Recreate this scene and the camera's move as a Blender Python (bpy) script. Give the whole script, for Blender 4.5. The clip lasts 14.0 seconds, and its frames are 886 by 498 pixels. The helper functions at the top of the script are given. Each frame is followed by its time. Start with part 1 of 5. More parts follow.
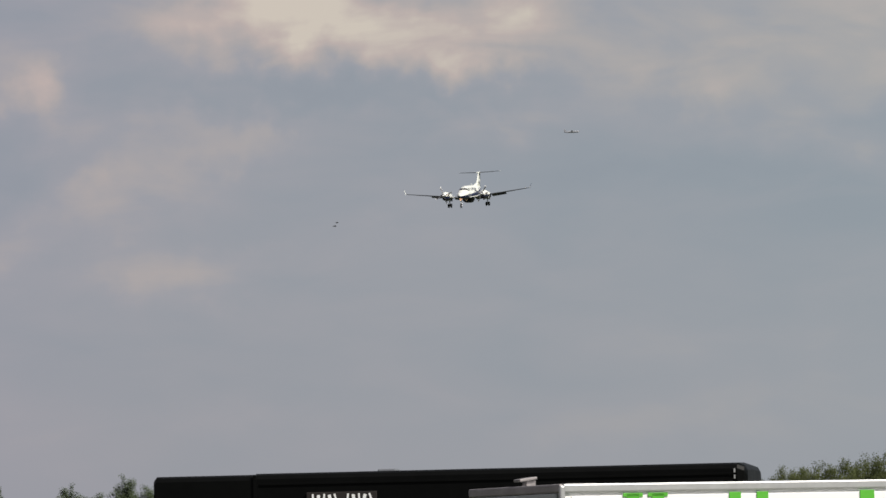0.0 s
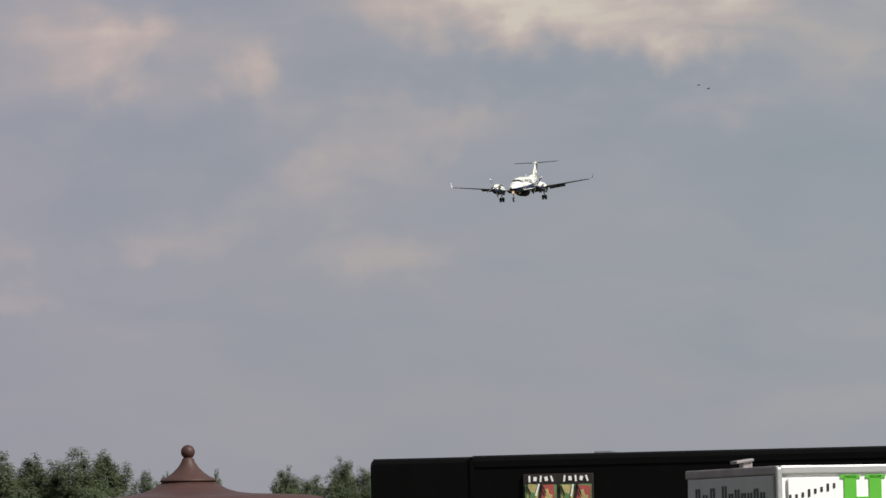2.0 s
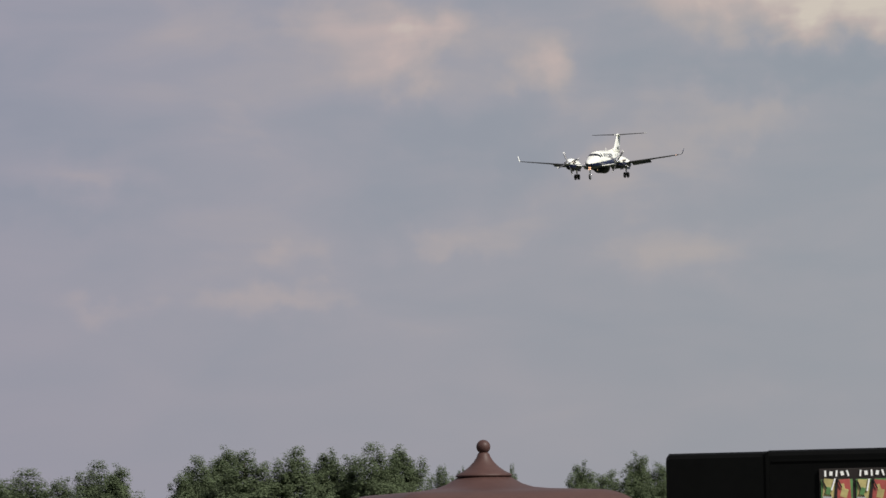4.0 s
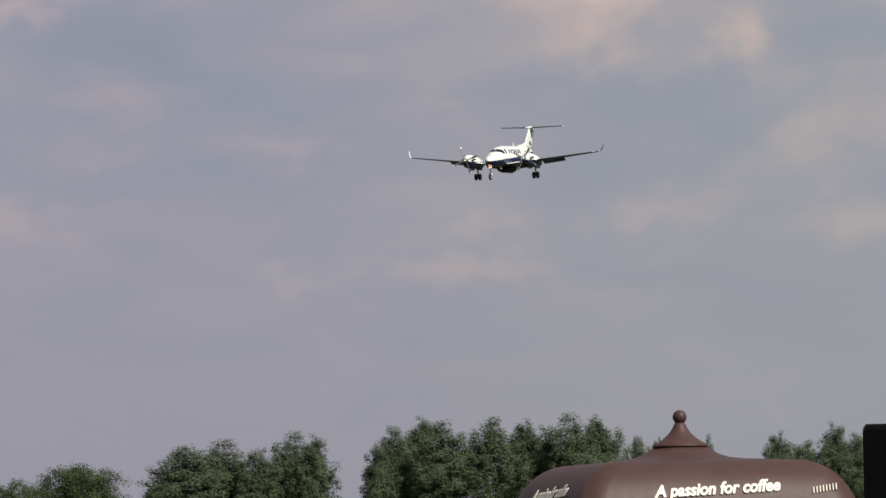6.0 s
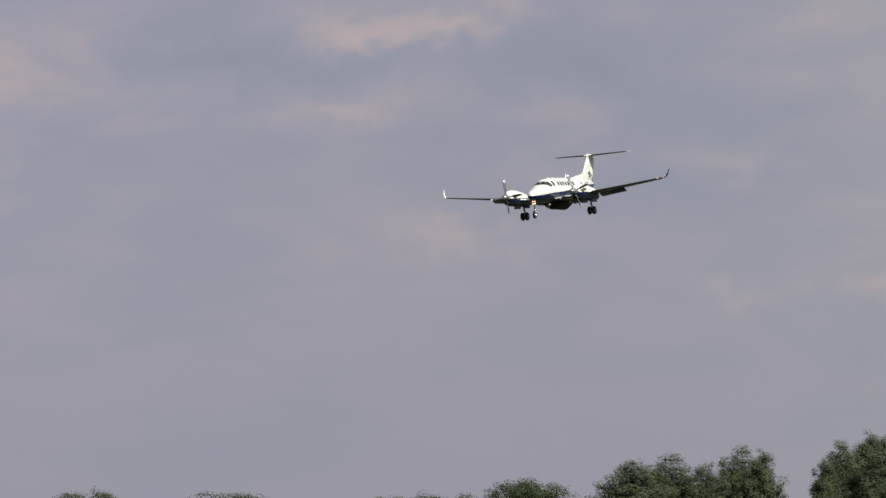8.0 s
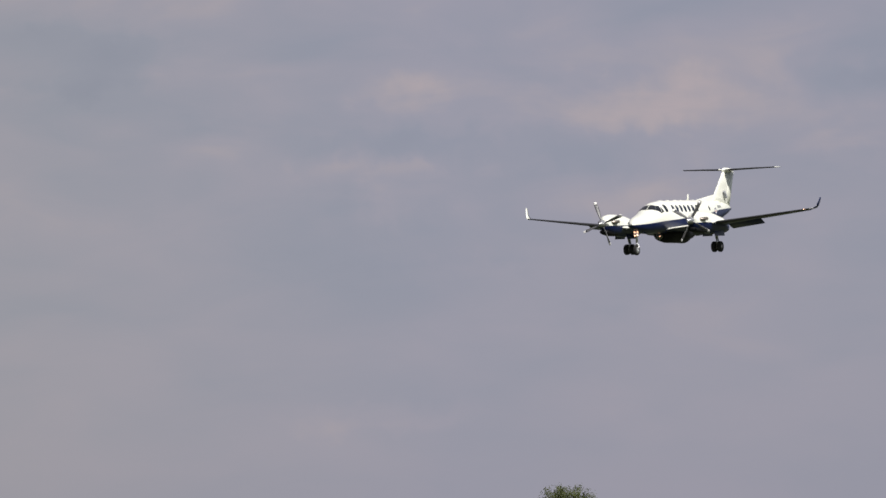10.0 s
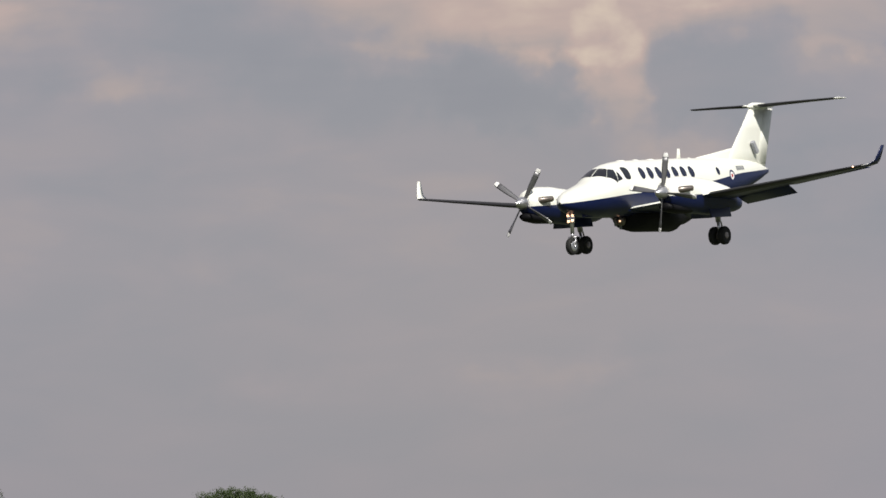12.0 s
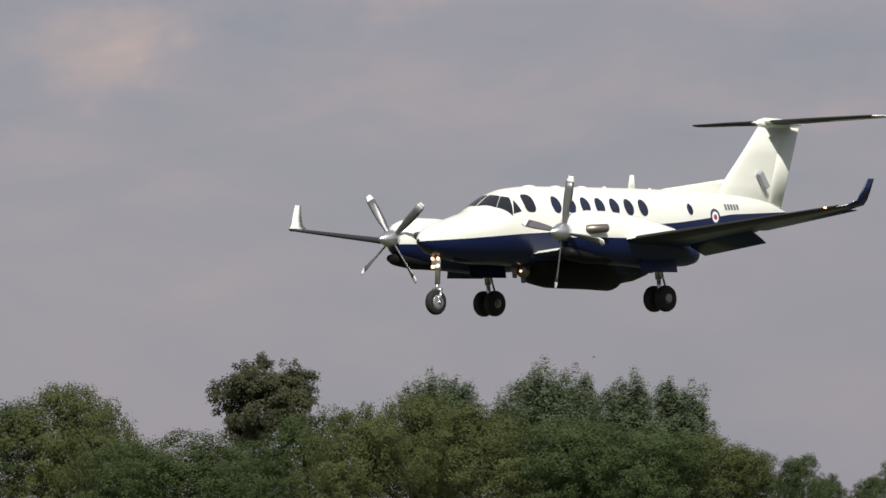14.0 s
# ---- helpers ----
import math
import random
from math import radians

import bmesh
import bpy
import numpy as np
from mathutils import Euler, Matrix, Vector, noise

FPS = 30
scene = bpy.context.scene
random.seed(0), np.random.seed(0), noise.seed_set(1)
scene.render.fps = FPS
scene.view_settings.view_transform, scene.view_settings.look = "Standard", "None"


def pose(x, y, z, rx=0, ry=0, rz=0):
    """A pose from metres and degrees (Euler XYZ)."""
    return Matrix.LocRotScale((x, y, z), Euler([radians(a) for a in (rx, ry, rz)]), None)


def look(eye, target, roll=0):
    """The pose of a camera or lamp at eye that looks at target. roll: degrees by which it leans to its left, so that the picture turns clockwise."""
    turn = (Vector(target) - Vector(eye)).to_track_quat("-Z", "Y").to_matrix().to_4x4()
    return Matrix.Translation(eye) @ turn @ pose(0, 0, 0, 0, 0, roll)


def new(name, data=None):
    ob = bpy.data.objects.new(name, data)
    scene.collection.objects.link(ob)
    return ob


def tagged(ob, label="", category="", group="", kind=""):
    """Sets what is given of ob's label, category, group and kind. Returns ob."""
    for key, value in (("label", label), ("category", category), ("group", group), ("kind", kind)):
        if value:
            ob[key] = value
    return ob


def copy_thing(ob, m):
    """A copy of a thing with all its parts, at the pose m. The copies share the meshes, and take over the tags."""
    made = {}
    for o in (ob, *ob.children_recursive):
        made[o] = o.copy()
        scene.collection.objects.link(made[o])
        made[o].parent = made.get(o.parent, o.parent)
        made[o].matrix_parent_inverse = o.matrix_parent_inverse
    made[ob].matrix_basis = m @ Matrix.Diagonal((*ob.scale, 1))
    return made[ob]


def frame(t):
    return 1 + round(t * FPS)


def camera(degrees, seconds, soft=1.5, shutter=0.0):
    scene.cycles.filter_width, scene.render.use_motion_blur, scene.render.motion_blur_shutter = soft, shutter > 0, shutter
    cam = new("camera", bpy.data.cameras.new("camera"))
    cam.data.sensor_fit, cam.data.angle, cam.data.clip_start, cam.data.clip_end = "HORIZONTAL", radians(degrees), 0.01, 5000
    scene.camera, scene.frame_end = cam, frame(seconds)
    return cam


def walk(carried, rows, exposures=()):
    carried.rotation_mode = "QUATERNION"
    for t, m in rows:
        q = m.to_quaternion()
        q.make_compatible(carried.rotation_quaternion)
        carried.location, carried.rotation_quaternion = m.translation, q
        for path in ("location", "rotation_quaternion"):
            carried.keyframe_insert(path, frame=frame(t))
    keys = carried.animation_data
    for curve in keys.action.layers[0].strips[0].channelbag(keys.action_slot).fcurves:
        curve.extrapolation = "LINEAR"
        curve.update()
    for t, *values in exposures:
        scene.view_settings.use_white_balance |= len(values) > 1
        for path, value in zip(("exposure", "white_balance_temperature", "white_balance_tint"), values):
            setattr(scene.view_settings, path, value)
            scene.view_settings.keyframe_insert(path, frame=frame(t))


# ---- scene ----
SECONDS = 14.0
cam = camera(8.54, SECONDS, soft=1.55)

# seconds, pan to the left and tilt upwards in degrees: a tripod pan that follows the aircraft
PAN = [
    (0, -4.551, 3.213), (0.5, -4.174, 3.269), (1, -3.683, 3.305), (1.5, -3.056, 3.211), (2, -2.458, 3.082),
    (2.5, -2.136, 3.156), (3, -1.771, 3.186), (3.5, -0.748, 3.127), (3.7, -0.246, 3.107), (5.8, 2.123, 2.931),
    (6, 2.292, 2.845), (6.5, 3.274, 2.735), (7, 4.06, 2.738), (7.5, 4.96, 2.881), (8, 6.603, 3.077),
    (8.5, 7.896, 3.108), (9, 9.487, 3.208), (9.2, 10.177, 3.208)]
PAN_LATE = [
    (11.3, 19.343, 3.482), (11.5, 20.434, 3.373), (12, 24.036, 3.079), (12.2, 24.98, 3.068), (12.5, 27.173, 3.051),
    (12.7, 28.974, 3.038), (13, 31.348, 3.019), (13.2, 32.876, 2.885), (13.5, 36.27, 2.713), (13.6, 37.841, 2.691),
    (13.7, 39.424, 2.686), (13.8, 40.87, 2.686), (13.9, 42.092, 2.637), (14, 43.249, 2.607)]
EYE = Vector((0, 0, 1.7))
walk(cam, [(t, pose(0, 0, 1.7, 90 + el, 0, az) @ pose(0, 0, 0, 0, 0, -1.2)) for t, az, el in PAN + PAN_LATE])

# ---- light ----
SUN_DIR = Vector((0.52, -0.50, 0.69)).normalized()
sun = new("sun", bpy.data.lights.new("sun", "SUN"))
sun.data.energy, sun.data.angle, sun.data.color = 5.0, radians(0.6), (1.0, 0.95, 0.87)
sun.matrix_world = look((0, 0, 50), Vector((0, 0, 50)) - SUN_DIR)

F = 10500.0  # a convenient angular unit: 1 / F radian


def node(nt, kind, **values):
    n = nt.nodes.new(kind)
    for key, value in values.items():
        if key in n.inputs:
            n.inputs[key].default_value = value
    return n


def math_node(nt, op, a, b=None):
    n = nt.nodes.new("ShaderNodeMath")
    n.operation = op
    for i, v in enumerate((a, b)):
        if v is None:
            continue
        if isinstance(v, (int, float)):
            n.inputs[i].default_value = v
        else:
            nt.links.new(v, n.inputs[i])
    return n.outputs[0]


def build_sky():
    world = bpy.data.worlds.new("world")
    scene.world = world
    world.use_nodes = True
    nt = world.node_tree
    nt.nodes.clear()
    out = nt.nodes.new("ShaderNodeOutputWorld")
    back = nt.nodes.new("ShaderNodeBackground")
    back.inputs["Strength"].default_value = 1.0
    nt.links.new(back.outputs[0], out.inputs["Surface"])
    sky = nt.nodes.new("ShaderNodeTexSky")
    sky.sky_type, sky.sun_disc = "NISHITA", False
    sky.sun_elevation = math.asin(SUN_DIR.z)
    sky.sun_rotation = math.atan2(SUN_DIR.x, SUN_DIR.y)
    dim = nt.nodes.new("ShaderNodeVectorMath")
    dim.operation = "SCALE"
    dim.inputs["Scale"].default_value = 0.1
    nt.links.new(sky.outputs[0], dim.inputs[0])
    co = nt.nodes.new("ShaderNodeTexCoord")
    sep = nt.nodes.new("ShaderNodeSeparateXYZ")
    nt.links.new(co.outputs["Generated"], sep.inputs[0])
    # bearing to the right and height over the horizon, in thousands of the angular unit
    bearing = math_node(nt, "MULTIPLY", math_node(nt, "ARCTAN2", sep.outputs["X"], sep.outputs["Y"]), F / 1000)
    height = math_node(nt, "MULTIPLY", math_node(nt, "ARCSINE", sep.outputs["Z"]), F / 1000)
    # stretched cloud noise over the whole sphere
    stretch = nt.nodes.new("ShaderNodeVectorMath")
    stretch.operation = "MULTIPLY"
    stretch.inputs[1].default_value = (1, 1, 2.8)
    nt.links.new(co.outputs["Generated"], stretch.inputs[0])
    big = node(nt, "ShaderNodeTexNoise", Scale=11.0, Detail=4.0, Roughness=0.45, Distortion=0.5)
    small = node(nt, "ShaderNodeTexNoise", Scale=38.0, Detail=4.0, Roughness=0.48, Distortion=0.4)
    warp = node(nt, "ShaderNodeTexNoise", Scale=48.0, Detail=4.0, Roughness=0.5)
    nt.links.new(co.outputs["Generated"], warp.inputs["Vector"])
    for n in (big, small):
        nt.links.new(stretch.outputs[0], n.inputs["Vector"])
    ws = nt.nodes.new("ShaderNodeSeparateColor")
    nt.links.new(warp.outputs["Color"], ws.inputs[0])
    curl = node(nt, "ShaderNodeTexNoise", Scale=170.0, Detail=3.0, Roughness=0.5)
    nt.links.new(co.outputs["Generated"], curl.inputs["Vector"])
    cs = nt.nodes.new("ShaderNodeSeparateColor")
    nt.links.new(curl.outputs["Color"], cs.inputs[0])
    fine_u = math_node(nt, "MULTIPLY", math_node(nt, "SUBTRACT", cs.outputs[0], 0.5), 0.09)
    fine_v = math_node(nt, "MULTIPLY", math_node(nt, "SUBTRACT", cs.outputs[1], 0.5), 0.09)
    u = math_node(nt, "ADD", math_node(nt, "ADD", bearing, fine_u), math_node(nt, "MULTIPLY", math_node(nt, "SUBTRACT", ws.outputs[0], 0.5), 0.28))
    v = math_node(nt, "ADD", math_node(nt, "ADD", height, fine_v), math_node(nt, "MULTIPLY", math_node(nt, "SUBTRACT", ws.outputs[1], 0.5), 0.18))
    value = math_node(nt, "ADD", math_node(nt, "MULTIPLY", big.outputs[0], CLOUD_BIG),
                      math_node(nt, "MULTIPLY", small.outputs[0], CLOUD_SMALL))
    # the fading contrast of the cloud deck towards the horizon
    low = nt.nodes.new("ShaderNodeMapRange")
    low.inputs["From Min"].default_value, low.inputs["From Max"].default_value = 0.25, 0.95
    low.inputs["To Min"].default_value, low.inputs["To Max"].default_value = 0.35, 1.0
    nt.links.new(height, low.inputs["Value"])
    mean = 0.5 * (CLOUD_BIG + CLOUD_SMALL)
    value = math_node(nt, "ADD", math_node(nt, "MULTIPLY", math_node(nt, "SUBTRACT", value, mean), low.outputs[0]), 0.40)
    shapes = 0.0
    for cu, cv, ru, rv, amount, soft_in, soft_out in [(*c, .0, 1.65) for c in CLOUDS + CLOUDS_EAST + CLOUDS_MID + CLOUDS_NORTH + CLOUDS_WEST + CLOUDS_LATE] + [(*c, .6, 1.15) for c in CLOUDS_CRISP]:
        du = math_node(nt, "MULTIPLY", math_node(nt, "SUBTRACT", u, cu), 1 / ru)
        dv = math_node(nt, "MULTIPLY", math_node(nt, "SUBTRACT", v, cv), 1 / rv)
        d = math_node(nt, "SQRT", math_node(nt, "ADD", math_node(nt, "MULTIPLY", du, du), math_node(nt, "MULTIPLY", dv, dv)))
        m = nt.nodes.new("ShaderNodeMapRange")
        m.interpolation_type = "SMOOTHSTEP"
        m.inputs["From Min"].default_value, m.inputs["From Max"].default_value = soft_in, soft_out
        m.inputs["To Min"].default_value, m.inputs["To Max"].default_value = amount, 0.0
        nt.links.new(d, m.inputs["Value"])
        shapes = math_node(nt, "ADD", shapes, m.outputs[0])
    ragged = math_node(nt, "ADD", math_node(nt, "MULTIPLY", small.outputs[0], 1.3), 0.38)
    value = math_node(nt, "ADD", value, math_node(nt, "MULTIPLY", shapes, ragged))
    ramp = nt.nodes.new("ShaderNodeValToRGB")
    stops = ((0.0, (0.235, 0.255, 0.315)), (0.30, (0.285, 0.298, 0.352)), (0.45, (0.325, 0.318, 0.366)),
             (0.62, (0.405, 0.360, 0.372)), (0.80, (0.50, 0.408, 0.396)), (1.0, (0.62, 0.53, 0.47)))
    ramp.color_ramp.elements[0].color = (*stops[0][1], 1)
    ramp.color_ramp.elements[1].color = (*stops[-1][1], 1)
    for p, c in stops[1:-1]:
        ramp.color_ramp.elements.new(p).color = (*c, 1)
    nt.links.new(value, ramp.inputs[0])
    mix = nt.nodes.new("ShaderNodeMix")
    mix.data_type = "RGBA"
    mix.inputs["Factor"].default_value = 0.94
    nt.links.new(dim.outputs[0], mix.inputs["A"])
    # the deck's hue changes along the horizon
    hue = nt.nodes.new("ShaderNodeValToRGB")
    hue.color_ramp.elements[0].color, hue.color_ramp.elements[1].color = (1.035, 0.985, 0.955, 1), (0.972, 1.058, 1.018, 1)
    for p, c in ((0.27, (1.005, 0.958, 0.938)), (0.45, (1.05, 0.986, 0.912)), (0.52, (1.03, 0.985, 0.95)), (0.62, (0.98, 0.962, 1.03)), (0.76, (0.98, 0.957, 1.014)), (0.88, (1.015, 1.03, 1.0))):
        hue.color_ramp.elements.new(p).color = (*c, 1)
    span = nt.nodes.new("ShaderNodeMapRange")
    span.inputs["From Min"].default_value, span.inputs["From Max"].default_value = -9.0, 1.6
    nt.links.new(bearing, span.inputs["Value"])
    nt.links.new(span.outputs[0], hue.inputs[0])
    tint = nt.nodes.new("ShaderNodeVectorMath")
    tint.operation = "MULTIPLY"
    nt.links.new(ramp.outputs[0], tint.inputs[0])
    nt.links.new(hue.outputs[0], tint.inputs[1])
    nt.links.new(tint.outputs[0], mix.inputs["B"])
    nt.links.new(mix.outputs["Result"], back.inputs["Color"])


CLOUD_BIG, CLOUD_SMALL = 0.50, 0.55
# sunlit cloud tops (+) and shaded banks (-): bearing, height, half-widths, amount
CLOUDS = [
    (0.678, 0.988, 0.346, 0.0892, 0.48), (1.06, 0.985, 0.892, 0.158, 0.13), (0.569, 1.02, 0.126, 0.0578, 0.18), (0.887, 0.944, 0.116, 0.0473, 0.16),
    (0.616, 0.869, 0.346, 0.0441, -0.17), (0.377, 0.944, 0.137, 0.0578, -0.12), (0.414, 0.789, 0.105, 0.0525, 0.18), (0.241, 0.662, 0.173, 0.0892, 0.17),
    (0.369, 0.55, 0.137, 0.0473, 0.13), (1.34, 0.864, 0.063, 0.0441, 0.15), (1.45, 0.782, 0.116, 0.0525, 0.14), (0.925, 0.823, 0.0945, 0.0367, 0.1),
    (1.51, 0.956, 0.21, 0.0945, 0.1), (1.19, 0.932, 0.126, 0.063, 0.1), (1.3, 0.6, 0.315, 0.137, -0.05), (1.14, 0.283, 0.273, 0.0735, 0.05),
    (0.494, 0.307, 0.158, 0.042, 0.05)]
CLOUDS_EAST = [
    (-0.182, 0.941, 0.137, 0.0788, 0.2), (-0.108, 0.914, 0.042, 0.0578, 0.18), (-0.271, 0.992, 0.0525, 0.042, 0.1), (0.112, 0.894, 0.0504, 0.0473, 0.22),
    (0.238, 0.932, 0.116, 0.0525, -0.12), (-0.021, 0.992, 0.116, 0.042, -0.08), (0.0244, 0.771, 0.21, 0.0525, -0.09), (0.0164, 0.611, 0.0945, 0.0525, 0.1),
    (-0.145, 0.554, 0.0525, 0.0315, 0.08), (-0.382, 0.45, 0.147, 0.0315, 0.08), (0.412, 0.653, 0.21, 0.063, -0.06)]
CLOUDS_MID = [
    (0.25, 0.695, 0.0945, 0.0525, 0.09), (-0.0923, 0.572, 0.063, 0.0262, 0.12), (-0.354, 0.477, 0.116, 0.0294, 0.14), (-0.654, 0.484, 0.084, 0.0262, 0.1),
    (-0.73, 0.695, 0.084, 0.042, 0.13), (-1.02, 0.701, 0.084, 0.042, 0.13), (-0.841, 0.643, 0.263, 0.0294, -0.08), (-1.02, 0.871, 0.21, 0.042, -0.07),
    (-0.118, 0.773, 0.21, 0.063, -0.08), (-1.18, 0.967, 0.21, 0.0294, 0.18), (-0.997, 0.806, 0.126, 0.042, 0.09), (-1.19, 0.575, 0.116, 0.0441, 0.07),
    (-0.322, 0.567, 0.042, 0.0262, 0.09), (-1.54, 0.907, 0.231, 0.0315, -0.09), (-1.39, 0.819, 0.105, 0.0367, 0.07)]
CLOUDS_NORTH = [
    (-2.05, 0.873, 0.147, 0.0473, 0.2), (-2.48, 0.902, 0.0683, 0.0399, 0.16), (-1.24, 0.986, 0.189, 0.0504, 0.17), (-2.05, 0.713, 0.116, 0.042, 0.11),
    (-2.56, 0.743, 0.0998, 0.0441, 0.13), (-1.17, 0.574, 0.126, 0.0473, 0.09), (-2.52, 0.302, 0.158, 0.0273, 0.09), (-1.34, 0.818, 0.221, 0.0399, 0.07),
    (-2.39, 0.8, 0.336, 0.0336, -0.12), (-1.74, 0.886, 0.168, 0.042, -0.09), (-2.45, 0.641, 0.273, 0.0399, -0.08), (-1.39, 0.907, 0.273, 0.0294, -0.08),
    (-1.71, 0.776, 0.0945, 0.0231, 0.06)]
CLOUDS_CRISP = [
    (-4.26, 1.06, 0.514, 0.194, 0.38), (-4.11, 0.876, 0.0892, 0.121, 0.24), (-3.46, 0.992, 0.131, 0.0788, 0.24), (-3.67, 0.972, 0.158, 0.063, 0.15),
    (-4.29, 0.84, 0.147, 0.0735, -0.1), (-3.9, 0.852, 0.168, 0.0735, -0.09), (-3.13, 0.966, 0.231, 0.063, -0.11), (-3.45, 0.925, 0.0504, 0.0273, -0.18)]
CLOUDS_WEST = [
    (-4, 0.744, 0.105, 0.042, 0.16), (-3.64, 0.681, 0.116, 0.063, 0.12), (-3.77, 0.769, 0.231, 0.0525, -0.08), (-2.87, 0.825, 0.137, 0.0525, 0.06),
    (-4.12, 0.351, 0.126, 0.0273, 0.07), (-3.51, 0.318, 0.158, 0.0315, 0.05), (-5.15, 0.996, 0.147, 0.063, 0.22), (-4.99, 0.908, 0.0945, 0.0525, 0.13),
    (-4.62, 0.84, 0.315, 0.0473, -0.08), (-4.79, 0.553, 0.137, 0.042, 0.06), (-4.71, 0.322, 0.105, 0.0367, 0.07), (-4.31, 0.313, 0.137, 0.0367, 0.07)]
CLOUDS_LATE = [
    (-6.19, 0.954, 0.063, 0.0892, 0.17), (-5.19, 0.908, 0.158, 0.063, 0.15), (-5.92, 0.968, 0.263, 0.0367, 0.09), (-6.35, 0.617, 0.158, 0.084, 0.13),
    (-6.08, 0.651, 0.126, 0.0525, 0.1), (-6.02, 0.835, 0.441, 0.0504, -0.1), (-6.21, 0.899, 0.105, 0.0441, 0.14), (-7.31, 0.732, 0.147, 0.0525, 0.13),
    (-6.95, 0.739, 0.158, 0.063, 0.11), (-6.78, 0.676, 0.137, 0.0473, 0.1), (-7.27, 0.831, 0.231, 0.0399, -0.09), (-8.5, 0.861, 0.158, 0.0735, 0.26),
    (-8.05, 0.911, 0.137, 0.0441, 0.22), (-8.58, 0.793, 0.063, 0.042, 0.08), (-8.28, 0.816, 0.137, 0.063, -0.07)]
build_sky()


# ---- materials ----
def material(name, base, rough=0.5, metal=0.0, scale=3.0, vary=0.12, bump=0.0, bump_scale=40.0, coat=0.0, glow=None, island=0.0, thin=0.0, spec=0.5):
    m = bpy.data.materials.new(name)
    m.use_nodes = True
    nt = m.node_tree
    b = nt.nodes["Principled BSDF"]
    b.inputs["Metallic"].default_value = metal
    b.inputs["Coat Weight"].default_value = coat
    b.inputs["Specular IOR Level"].default_value = spec
    co = nt.nodes.new("ShaderNodeTexCoord")
    broad = node(nt, "ShaderNodeTexNoise", Scale=scale, Detail=4.0, Roughness=0.6)
    fine = node(nt, "ShaderNodeTexNoise", Scale=scale * 9, Detail=3.0, Roughness=0.6)
    for n in (broad, fine):
        nt.links.new(co.outputs["Object"], n.inputs["Vector"])
    s = math_node(nt, "ADD", math_node(nt, "MULTIPLY", broad.outputs[0], 0.65), math_node(nt, "MULTIPLY", fine.outputs[0], 0.35))
    if island:
        geo = nt.nodes.new("ShaderNodeNewGeometry")
        s = math_node(nt, "ADD", s, math_node(nt, "MULTIPLY", math_node(nt, "SUBTRACT", geo.outputs["Random Per Island"], 0.5), island))
    ramp = nt.nodes.new("ShaderNodeValToRGB")
    ramp.color_ramp.elements[0].position, ramp.color_ramp.elements[1].position = 0.25, 0.75
    lo, hi = (tuple(max(0.0, c * k) for c in base) for k in (1 - vary, 1 + vary))
    ramp.color_ramp.elements[0].color, ramp.color_ramp.elements[1].color = (*lo, 1), (*hi, 1)
    nt.links.new(s, ramp.inputs[0])
    nt.links.new(ramp.outputs[0], b.inputs["Base Color"])
    r = nt.nodes.new("ShaderNodeMapRange")
    r.inputs["To Min"].default_value, r.inputs["To Max"].default_value = max(0.02, rough - 0.08), min(1.0, rough + 0.08)
    nt.links.new(fine.outputs[0], r.inputs["Value"])
    nt.links.new(r.outputs[0], b.inputs["Roughness"])
    if bump:
        bn = node(nt, "ShaderNodeTexNoise", Scale=bump_scale, Detail=4.0)
        nt.links.new(co.outputs["Object"], bn.inputs["Vector"])
        bp = node(nt, "ShaderNodeBump", Strength=bump, Distance=0.02)
        nt.links.new(bn.outputs[0], bp.inputs["Height"])
        nt.links.new(bp.outputs[0], b.inputs["Normal"])
    if thin:
        # light through the leaves
        tr = nt.nodes.new("ShaderNodeBsdfTranslucent")
        nt.links.new(ramp.outputs[0], tr.inputs["Color"])
        ms = nt.nodes.new("ShaderNodeAddShader")
        nt.links.new(b.outputs[0], ms.inputs[0])
        nt.links.new(tr.outputs[0], ms.inputs[1])
        nt.links.new(ms.outputs[0], nt.nodes["Material Output"].inputs["Surface"])
    if glow:
        b.inputs["Emission Color"].default_value = (*glow[0], 1)
        b.inputs["Emission Strength"].default_value = glow[1]
    return m


M_WHITE = material("white_paint", (0.82, 0.83, 0.765), 0.32, scale=1.3, vary=0.03, coat=0.3)
M_BLUE = material("dark_blue_paint", (0.006, 0.012, 0.058), 0.35, scale=1.5, vary=0.15, coat=0.1, spec=0.35)
M_BOOT = material("black_rubber", (0.018, 0.018, 0.020), 0.55, scale=5, vary=0.25)
M_POD = material("black_radome", (0.006, 0.006, 0.008), 0.6, scale=3, vary=0.2, spec=0.2)
M_TYRE = material("tyre_rubber", (0.010, 0.010, 0.010), 0.8, scale=20, vary=0.3, bump=0.3)
M_METAL = material("bare_metal", (0.62, 0.62, 0.64), 0.3, metal=0.9, scale=8, vary=0.12)
M_BLADE = material("blade_paint", (0.20, 0.20, 0.21), 0.38, metal=0.55, scale=6, vary=0.15)
M_EXHAUST = material("exhaust_steel", (0.24, 0.21, 0.19), 0.4, metal=0.85, scale=8, vary=0.25)
M_GLASS = material("dark_glass", (0.012, 0.014, 0.020), 0.08, scale=2, vary=0.2, coat=0.4)
M_WINDOW = material("tinted_window", (0.016, 0.020, 0.045), 0.12, scale=2, vary=0.2)
M_RED = material("red_paint", (0.45, 0.02, 0.03), 0.4, vary=0.1)
M_ROUNDBLUE = material("roundel_blue", (0.014, 0.02, 0.085), 0.4, vary=0.1)
M_GREY = material("grey_marking", (0.16, 0.17, 0.19), 0.5, vary=0.1)
